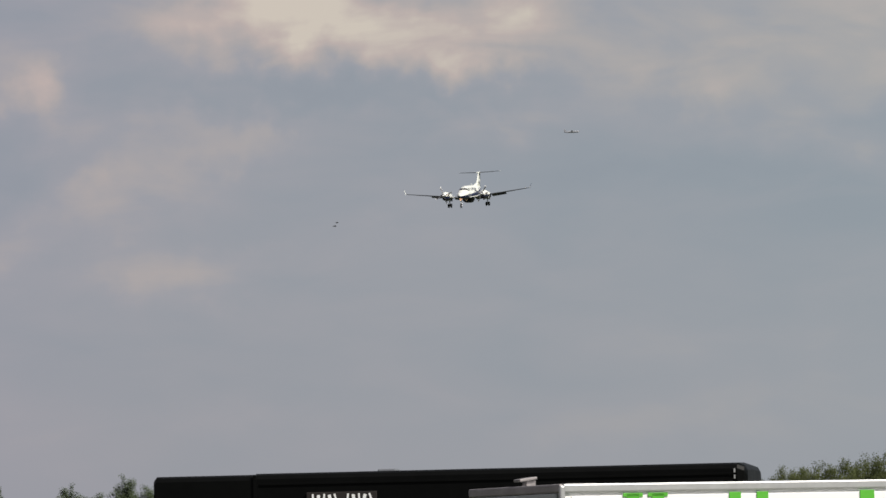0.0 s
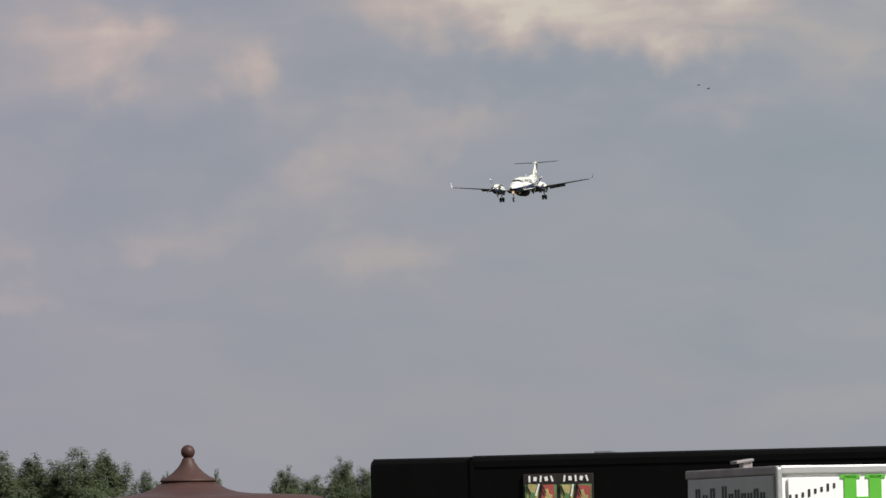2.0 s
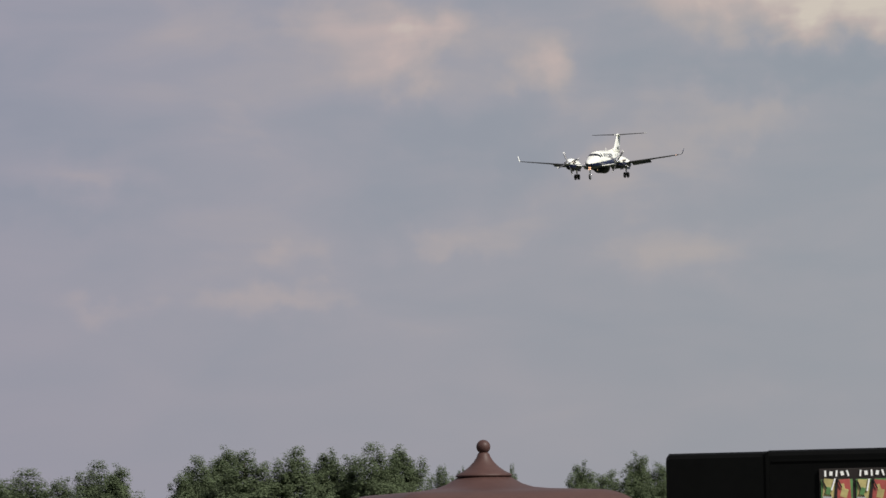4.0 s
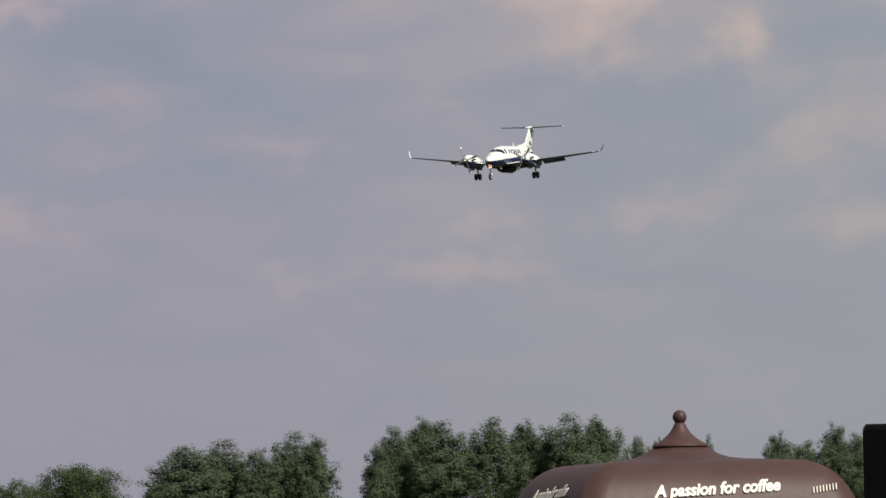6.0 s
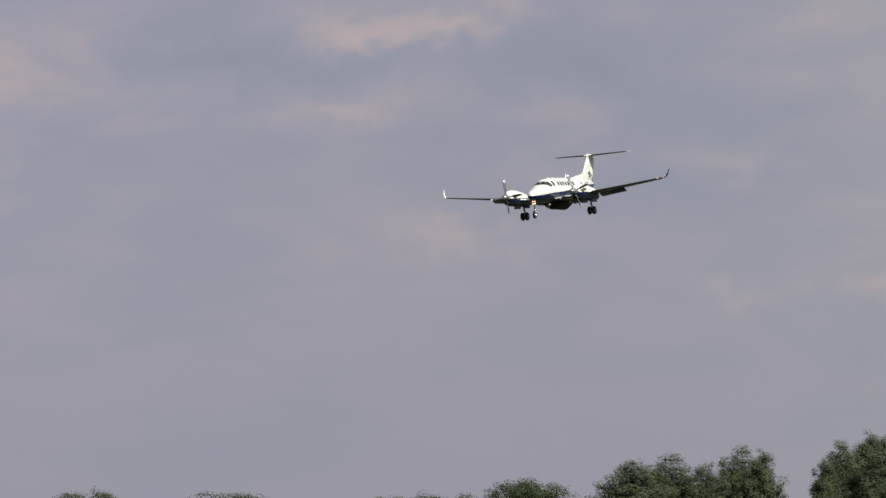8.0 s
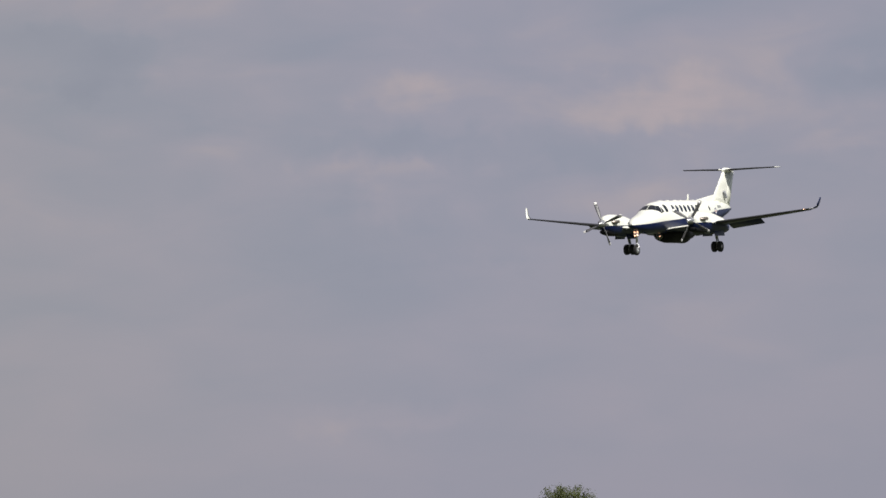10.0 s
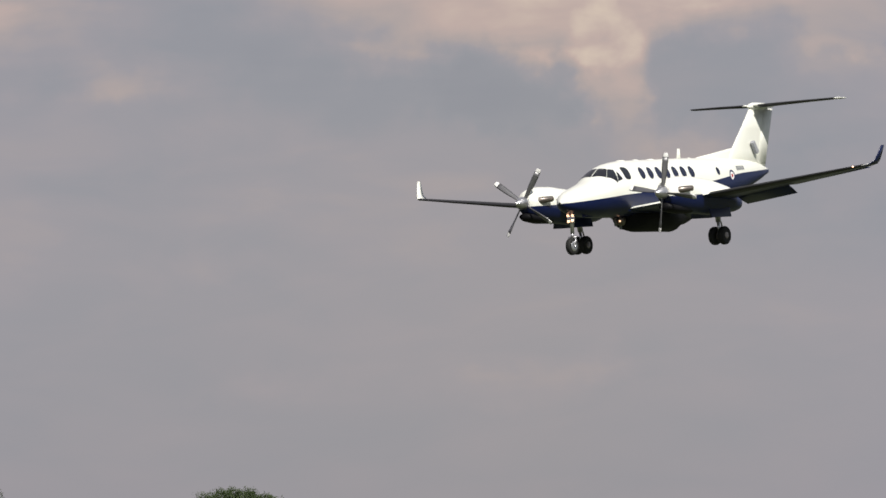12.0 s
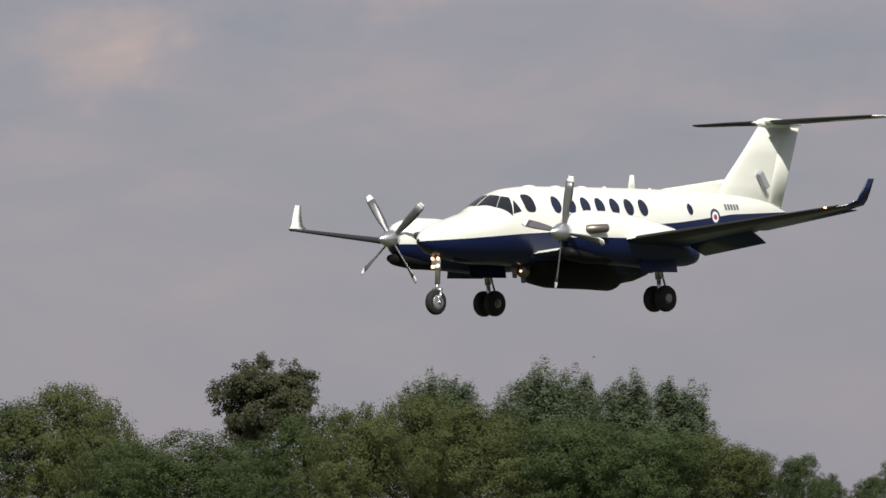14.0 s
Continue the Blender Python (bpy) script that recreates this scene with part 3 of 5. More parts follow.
def gear(root):
    for side in (-1, 1):
        x = side * 2.61
        bm = bmesh.new()
        tube(bm, (x, -.30, -.45), (x, -.42, -1.15), .075)
        tube(bm, (x, -.42, -1.10), (x, -.45, -1.58), .05)
        tube(bm, (x - .22, -.45, -1.58), (x + .22, -.45, -1.58), .045)
        tube(bm, (x, -.52, -1.0), (x, -.62, -1.28), .025)
        tube(bm, (x, -.62, -1.28), (x, -.47, -1.5), .025)
        leg = part("main_gear_leg", bm, M_METAL, root, "bare metal main undercarriage leg", True)
        for s in (-1, 1):
            bm = bmesh.new()
            wheel(bm, (x + s * .17, -.45, -1.58), .29, .2)
            w = part("main_wheel", bm, M_TYRE, leg, "black main wheel tyre", True)
            bm = bmesh.new()
            lathe(bm, [(-.105, .0), (-.105, .10), (-.08, .14), (.08, .14), (.105, .10), (.105, .0)], "x", 18, (x + s * .17, -.45, -1.58))
            part("rim", bm, M_EXHAUST, leg, "", True)
        for s in (-1, 1):
            bm = bmesh.new()
            box(bm, (x + s * .34, -.05, -.86), (.03, 1.15, .30), Matrix.Rotation(radians(s * -10), 3, "Y"), bevel=.01)
            part("gear_door", bm, M_BLUE, root, "open dark blue gear door")
    bm = bmesh.new()
    tube(bm, (0, 3.80, -.45), (0, 3.85, -1.22), .06)
    tube(bm, (0, 3.85, -1.2), (0, 3.87, -1.36), .045)
    for s in (-1, 1):
        tube(bm, (s * .12, 3.86, -1.34), (s * .12, 3.91, -1.62), .028)
    tube(bm, (-.13, 3.86, -1.34), (.13, 3.86, -1.34), .035)
    tube(bm, (-.15, 3.91, -1.61), (.15, 3.91, -1.61), .03)
    box(bm, (0, 3.88, -.78), (.26, .03, .22), bevel=.01)
    leg = part("nose_gear_leg", bm, M_METAL, root, "bare metal nose undercarriage leg", True)
    bm = bmesh.new()
    wheel(bm, (0, 3.91, -1.61), .275, .17)
    part("nose_wheel", bm, M_TYRE, leg, "black nose wheel tyre", True)
    bm = bmesh.new()
    lathe(bm, [(-.100, .0), (-.100, .13), (-.075, .185), (.075, .185), (.100, .13), (.100, .0)], "x", 18, (0, 3.91, -1.61))
    part("rim", bm, M_METAL, leg, "bright metal wheel rim", True)
    for x, z in ((-.085, -.66), (.085, -.66), (-.07, -.82), (.08, -.84)):
        bm = bmesh.new()
        lathe(bm, [(-.05, .0), (-.03, .035), (.0, .042), (.02, .0)], "y", 14, (x, 3.92, z))
        part("landing_light", bm, M_LAMP, leg, "glowing landing light", True)
    for s in (-1, 1):
        bm = bmesh.new()
        box(bm, (s * .20, 3.15, -.66), (.02, .8, .16), Matrix.Rotation(radians(s * -12), 3, "Y"), bevel=.008)
        part("gear_door", bm, M_BLUE, root, "open dark blue gear door")


def fin_section(le, te, z, half):
    t, l = airfoil(le, te, half)
    return [Vector((h, y, z)) for y, h in t] + [Vector((h, y, z)) for y, h in l[-2:0:-1]]


def build_aircraft():
    root = thing("aircraft", pose(0, 0, 0), "white and dark blue twin-engined turboprop aircraft landing with wheels down", "aeroplane")
    bm = bmesh.new()
    loft(bm, hull_rings(False), close=False)
    hull = part("fuselage", bm, M_WHITE, root, "glossy white upper fuselage", True)
    bm = bmesh.new()
    loft(bm, hull_rings(True), close=False)
    belly = part("belly", bm, M_BLUE, root, "dark blue lower fuselage", True)
    # windscreen and cockpit windows
    for s in (-1, 1):
        def q(a):
            return a if s > 0 else 180 - a
        patch("windscreen_pane", ((2.62, q(89)), (2.22, q(89)), (2.18, q(68.5)), (2.50, q(50.5))), hull, M_GLASS, "dark windscreen pane")
        patch("windscreen_pane", ((2.49, q(49.8)), (2.175, q(67.8)), (2.05, q(56)), (2.21, q(19))), hull, M_GLASS, "dark windscreen pane")
        patch("cockpit_window", ((2.18, q(23)), (2.10, q(37)), (2.02, q(49)), (1.93, q(24))), hull, M_GLASS, "dark cockpit side window")
        oval("cockpit_window", 1.63, .55, .165, .20, s, hull, M_GLASS, "dark cockpit side window", power=3.2)
        for i in range(7):
            y = .80 - .468 * i
            if s < 0 or i < 6:
                oval("cabin_window", y, .53 - .005 * i, .148, .190, s, hull, M_WINDOW, "round dark cabin window")
        oval("cabin_window", -3.62, .49, .10, .13, s, hull, M_WINDOW, "round dark cabin window")
        oval("roundel", -4.54, .33, .19, .19, s, hull, M_ROUNDBLUE, "blue and white roundel with red centre", .006, .66)
        oval("roundel_ring", -4.54, .33, .128, .128, s, hull, M_SIGNWHITE, "", .006, .5)
        oval("roundel_centre", -4.54, .33, .06, .06, s, hull, M_RED, "", .006)
        for k in range(5):
            y = -4.98 - .12 * k
            patch("marking_bar", ((y, q(22)), (y - .085, q(22)), (y - .085, q(36)), (y, q(36))), hull, M_GREY, "grey bar of unreadable marking", .006, 2)
    patch("antiglare_stripe", ((4.15, 12), (4.05, 12), (4.05, 20), (4.15, 20)), hull, M_GREY, "", .005, 3)
    # roof aerials and small domes
    bm = bmesh.new()
    loft(bm, [fin_section(-2.27, -2.52, .93, .03), fin_section(-2.36, -2.50, 1.27, .018)])
    part("blade_aerial", bm, M_WHITE, root, "white blade aerial on the roof", True)
    for y, r in ((.95, .13), (.1, .11), (-.75, .11), (-1.5, .05), (-3.0, .04)):
        bm = bmesh.new()
        lathe(bm, [(-.03, r * 1.4), (.0, r * 1.15), (.02, r * .7), (.026, 0)], "z", 14, (0, y, station(y)[0] + station(y)[2]))
        part("roof_dome", bm, M_WHITE, root, "", True)
    # belly radome and aerials
    bm = bmesh.new()
    rings = []
    for y, w, d in ((1.02, .10, .10), (.97, .34, .30), (.80, .54, .44), (.35, .62, .52), (-.9, .64, .55), (-1.55, .62, .58), (-1.75, .50, .44), (-2.3, .42, .36), (-2.70, .30, .24), (-2.85, .08, .08)):
        rings.append([Vector((w * math.cos(2 * math.pi * i / 24), y, -.78 + d * .98 * math.sin(2 * math.pi * i / 24))) for i in range(24)])
    loft(bm, rings)
    part("belly_radome", bm, M_POD, root, "black bulged radome under the belly", True)
    for y, z, h in ((1.55, -.75, .32), (1.28, -.76, .42)):
        bm = bmesh.new()
        loft(bm, [fin_section(y, y - .22, z, .03), fin_section(y - .06, y - .2, z - h, .02)])
        part("belly_aerial", bm, M_GREY, root, "grey blade aerial under the belly", True)
    bm = bmesh.new()
    bmesh.ops.create_uvsphere(bm, u_segments=16, v_segments=10, radius=.17, matrix=Matrix.Translation((-.05, 1.20, -.90)))
    part("camera_turret", bm, M_EXHAUST, root, "dark metal sensor ball under the belly", True)
    bm = bmesh.new()
    lathe(bm, [(-.03, .0), (-.02, .025), (.01, .028), (.03, .0)], "y", 10, (-.12, 1.36, -.92))
    part("belly_lamp", bm, M_LAMP, root, "glowing lamp beside the sensor ball", True)
    for s in (-1, 1):
        wing_parts(root, s)
        engine(root, s)
    # keel part of the wing under the cabin
    bm = bmesh.new()
    loft(bm, [[Vector((x, y, -.59 + h)) for y, h in (lambda a: a[0] + a[1][-2:0:-1])(airfoil(1.5, -1.35, .26))] for x in (-.58, 0, .58)])
    part("wing_centre_section", bm, M_BLUE, root, "", True)
    # fin, rudder, dorsal fillet, tailplane
    bm = bmesh.new()
    loft(bm, [fin_section(-4.95, -7.25, .55, .13), fin_section(-5.42, -7.38, 1.1, .12), fin_section(-6.11, -7.66, 1.8, .105), fin_section(-6.76, -7.92, 2.50, .10)])
    fin = part("fin", bm, M_WHITE, root, "swept white tail fin", True)
    bm = bmesh.new()
    loft(bm, [fin_section(-6.95, -7.45, .50, .108), fin_section(-7.52, -8.15, 2.46, .092)])
    part("rudder", bm, M_WHITE, root, "white rudder", True)
    bm = bmesh.new()
    loft(bm, [fin_section(-2.5, -5.9, .78, .12), fin_section(-3.5, -5.95, .98, .07), fin_section(-4.5, -6.0, 1.10, .05), fin_section(-5.45, -6.05, 1.22, .03)])
    part("dorsal_fillet", bm, M_WHITE, root, "", True)
    for s in (-1, 1):
        bm = bmesh.new()
        box(bm, (s * .13, -6.72, 1.22), (.13, .15, .44), Matrix.Rotation(radians(-34), 3, "X"), bevel=.03)
        part("aerial_fairing", bm, M_FARGREY, fin, "small grey box fairing on the fin")
    for s in (-1, 1):
        rings, boots = [], []
        for x, le, te, z, th in ((.0, -6.80, -7.75, 2.55, .085), (1.4, -7.16, -7.92, 2.58, .07), (2.76, -7.52, -8.06, 2.60, .05), (2.93, -7.72, -8.08, 2.60, .02)):
            t, l = airfoil(le, te, th)
            rings.append([Vector((s * x, y, z + h + (y - le + .3) * .055)) for y, h in t + l[-2:0:-1]])
            t, l = airfoil(le + .012, te, th * 1.1)
            boots.append([Vector((s * max(x, .3), y, z + h + (y - le + .3) * .055)) for y, h in list(reversed(l[:5])) + t[1:4]])
        bm = bmesh.new()
        loft(bm, rings)
        for f in bm.faces:
            f.normal_update()
            f.material_index = 1 if f.calc_center_median().z < 2.545 + .009 * abs(f.calc_center_median().x) else 0
        part("tailplane", bm, [M_WHITE, M_BLUE], root, "white tailplane with dark underside", True)
        bm = bmesh.new()
        loft(bm, boots[:3], close=False)
        part("deicing_boot", bm, M_BOOT, root, "black rubber leading edge boot", True)
        bm = bmesh.new()
        loft(bm, [[Vector((s * x, y, z + h)) for y, h in (lambda a: a[0] + a[1][-2:0:-1])(airfoil(te + .04, te - .40, .035))] for x, te, z in ((.15, -7.72, 2.55), (2.65, -8.0, 2.60))])
        part("elevator", bm, M_BLUE, root, "dark elevator", True)
    bm = bmesh.new()
    lathe(bm, [(-8.35, .0), (-8.1, .05), (-7.5, .11), (-6.95, .12), (-6.72, .07), (-6.62, .0)], "y", 14, (0, 0, 2.55))
    part("tail_bullet", bm, M_WHITE, root, "", True)
    gear(root)
    props = [propeller(root, s) for s in (1, -1)]
    for p, s in zip(props, (1, -1)):
        p.location = (s * 2.62, 2.62, -.15)
    return root, props


aircraft, propellers = build_aircraft()


# ---- the coffee kiosk ----
def bearing_place(x_units, distance):
    a = x_units / F
    return Vector((distance * math.sin(a), distance * math.cos(a), 0))


def build_kiosk():
    at = bearing_place(-8, 71.5)
    turn = 15.6
    half = 1.75
    root = thing("coffee_kiosk", pose(at.x, at.y, 0, 0, 0, turn), "brown domed coffee kiosk with cream lettering and ball finial", "kiosk")

    def ring(s, z, rnd):
        """Square with softened corners; rnd 1 is a circle."""
        out = []
        for i in range(64):
            a = 2 * math.pi * i / 64
            c, d = math.cos(a), math.sin(a)
            k = 1 / max(abs(c), abs(d))
            sq = Vector((c * k, d * k, 0))
            p = 6 - 4 * rnd
            se = 1 / (abs(c) ** p + abs(d) ** p) ** (1 / p)
            v = sq.lerp(Vector((c * se, d * se, 0)), .03 + .97 * rnd) * s * half
            out.append(Vector((v.x, v.y, z)))
        return out

    bm = bmesh.new()
    rings = [ring(1.0, 1.25, 0)]
    for i in range(13):
        a = math.pi / 2 * i / 12
        rings.append(ring(.62 + .38 * math.cos(a) ** .9 if i < 12 else .62, 1.72 + .90 * math.sin(a), .1 * i / 12))
    for s, z, r in ((.50, 2.635, .3), (.40, 2.648, .6), (.33, 2.672, .9), (.265, 2.715, 1), (.215, 2.765, 1), (.188, 2.795, 1)):
        rings.append(ring(s, z, r))
    loft(bm, rings)
    for e in bm.edges:
        e.smooth = e.calc_face_angle(0) < .35
    roof = part("domed_roof", bm, M_BROWN, root, "glossy brown moulded roof", True)
    # near-black ring that paints the cap's shadow on the neck
    bm = bmesh.new()
    lathe(bm, [(2.78, .30), (2.812, .30), (2.812, .1)], "z", 40)
    part("cap_shade", bm, M_DARK, root, "dark ring for the shade under the cap")
    bm = bmesh.new()
    lathe(bm, [(2.802, .33), (2.815, .345), (2.83, .335), (2.87, .255), (2.92, .185), (2.98, .125), (3.04, .085), (3.08, .07), (3.10, .05)], "z", 40)
    part("roof_cap", bm, M_BROWN, root, "", True)
    bm = bmesh.new()
    bmesh.ops.create_uvsphere(bm, u_segments=28, v_segments=16, radius=.085, matrix=Matrix.Translation((0, 0, 3.165)))
    part("ball_finial", bm, M_BROWN, root, "shiny brown ball finial", True)
    bm = bmesh.new()
    for s in (-1, 1):
        for r in (-1, 1):
            box(bm, (s * 1.46, r * 1.46, .62), (.16, .16, 1.25), bevel=.01)
    box(bm, (0, 0, .5), (3.05, 3.05, 1.0), bevel=.03)
    part("counter_body", bm, M_BROWN, root, "brown counter body under the roof")
    # lettering follows the curve of the front and of the side

    def on_roof(text, size, mat, x, z, side, stretch=1.0, shear=0.25, rise=1.5, weight=0.02):
        s = max(0.0, min(1.0, (z - 1.72) / .90))
        a = math.asin(s)
        d = (.62 + .38 * math.cos(a) ** .9) * half + .012
        lean = math.degrees(math.atan2(.38 * half * math.sin(a), .90 * max(.05, math.cos(a))))
        m = pose(x, -d, z) @ pose(0, 0, 0, 90 - lean)
        if side:
            m = pose(0, 0, 0, 0, 0, -90) @ m
        return words(text, size, mat, "lettering", roof, m @ pose(0, 0, 0, 0, 0, rise), stretch, shear, weight)

    on_roof("A passion for coffee", .225, M_CREAM, -.02, 2.28, False, .84, .38, 2.5, .034)
    for w, x in (("\u00b7Expresso", -.93), ("\u00b7Cappuccino", -.31), ("\u00b7Cafe Latte", .30), ("\u00b7Ca", .74)):
        on_roof(w, .108, M_CREAM, x, 2.07, False, .9, .15)
    # a trade mark stands as bars, rising to the right
    on_roof("| | | | | | | |", .085, M_CREAM, 1.30, 2.27, False, .9, .3, 9, .03)
    on_roof("A passion for coffee", .225, M_CREAM, .0, 2.27, True, .84, .38, 2.5, .034)
    on_roof("\u00b7Expresso \u00b7Cappuccino", .10, M_CREAM, .0, 2.05, True, .9)


build_kiosk()


# ---- the black show trailer ----
def build_black_trailer():
    a, b = bearing_place(313, 96.0), bearing_place(1363, 94.6)
    d = (b - a).normalized()
    length = (b - a).length
    yaw = math.degrees(math.atan2(d.y, d.x))
    root = thing("show_trailer", pose(a.x, a.y, 0, 0, 0, yaw), "long black box trailer with menu posters on its side", "trailer")
    h = 3.49
    prof = [(0, .95), (0, h - .09), (.03, h - .03), (.09, h), (1.2, h + .02), (2.41, h), (2.47, h - .03), (2.5, h - .09), (2.5, .95)]
    bm = bmesh.new()
    ends = [(0, .05), (.05, 0), (1.66, 0)]
    loft(bm, [[Vector((x, y + (i if y < 1.2 else -i), z - (i if z > 1 else 0))) for y, z in prof] for x, i in ends])
    front = part("front_section", bm, M_BLACKSIDE, root, "black trailer front section")
    bm = bmesh.new()
    ends = [(1.68, 0), (length - .16, 0), (length - .05, .04), (length, .12)]
    loft(bm, [[Vector((x, y + (i if y < 1.2 else -i), z + .015 - (i if z > 1 else 0))) for y, z in prof] for x, i in ends])
    body = part("body", bm, M_BLACKSIDE, root, "glossy black trailer body")
    bm = bmesh.new()
    box(bm, (length / 2 + .8, -.012, h - .16), (length - 1.9, .02, .035), bevel=.004)
    part("gutter", bm, M_BLACKSIDE, body)
    # short pale upright strip just before the rounded right end
    bm = bmesh.new()
    box(bm, (length - .2, -.01, h - .16), (.025, .02, .16), bevel=.004)
    part("corner_strip", bm, M_GALV, body, "small pale strip near the right-hand corner")
    bm = bmesh.new()
    box(bm, (1.67, -.012, h - .4), (.05, .03, .8), bevel=.004)
    part("seam_strip", bm, M_BLACKSIDE, root)
    bm = bmesh.new()
    box(bm, (length * .38, 1.3, h + .03), (.3, .5, .07), bevel=.02)
    part("roof_hatch", bm, M_GREY, body, "grey roof hatch")
    # the poster frame: two panels below a heading
    rng = random.Random(12)
    x0, x1 = 2.52, 3.66
    bm = bmesh.new()
    box(bm, ((x0 + x1) / 2, -.03, h - .93), (x1 - x0, .05, 1.25), bevel=.01)
    board = part("poster_board", bm, M_DARK, root, "dark poster frame with two menu panels")
    w = (x1 - x0) / 2
    for k in range(2):
        cx = x0 + w * (k + .5)
        bm = bmesh.new()
        box(bm, (cx, -.062, h - .97), (w * .9, .012, .98), bevel=.003)
        part("menu_panel", bm, M_POSTER, board, "green and yellow menu panel")
        for i in range(5):
            bm = bmesh.new()
            box(bm, (0, 0, 0), (w * (.05 + .04 * (i % 2)), .012, .10 - .03 * (i % 2)), bevel=.002)
            bm.transform(Matrix.Translation((cx - w * .32 + w * .16 * i, -.062, h - .385)) @ Matrix.Rotation(radians(rng.uniform(-18, 18)), 4, "Y"))
            part("heading_bar", bm, M_SIGNWHITE, board, "white bar of unreadable heading")
        # cut-out pictures: yellow and red blocks with strokes over them
        for i, (m, dx, dz, sx, sz, tilt) in enumerate((
                (M_YELLOW, -.24, -.62, .26, .30, 8), (M_POSTERRED, .22, -.64, .30, .32, 0), (M_YELLOW, .24, -.70, .15, .14, 12), (M_YELLOW, .2, -.60, .07, .10, -10),
                (M_DARK, -.02, -.68, .06, .46, 4), (M_DARK, -.32, -.62, .035, .30, -28), (M_SIGNWHITE, -.10, -.56, .035, .20, 16), (M_POSTER, -.26, -.66, .10, .12, 20),
                (M_SLATE, -.30, -.80, .20, .10, 5), (M_DARK, .10, -.54, .03, .16, -22), (M_POSTERRED, -.2, -1.0, .4, .2, 0), (M_YELLOW, .2, -1.05, .3, .3, 6),
                (M_SIGNWHITE, .12, -1.2, .4, .06, 0), (M_SIGNWHITE, -.1, -1.3, .5, .05, 0))):
            bm = bmesh.new()
            box(bm, (0, 0, 0), (sx * w * 1.3, .008, sz), bevel=.002)
            bm.transform(Matrix.Translation((cx + dx * w * (1 if k else .9), -.070 - .003 * i, h + dz - .02 * k)) @ Matrix.Rotation(radians(tilt + rng.uniform(-6, 6)), 4, "Y"))
            part("picture", bm, m, board)
    for x in (length - 4.2, length - 2.9, length - 1.6):
        for y in (.2, 2.3):
            bm = bmesh.new()
            lathe(bm, [(-.16, .2), (-.16, .42), (-.12, .5), (.12, .5), (.16, .42), (.16, .2)], "y", 24, (x, y, .5))
            part("wheel", bm, M_TYRE, root)
    for y in (.5, 2.0):
        bm = bmesh.new()
        tube(bm, (1.6, y, 0), (1.6, y, 1.0), .06)
        part("landing_leg", bm, M_GALV, root)
    bm = bmesh.new()
    box(bm, (length / 2, 1.25, .85), (length - .6, 1.0, .2), bevel=.02)
    part("chassis", bm, M_BOOT, root)


build_black_trailer()


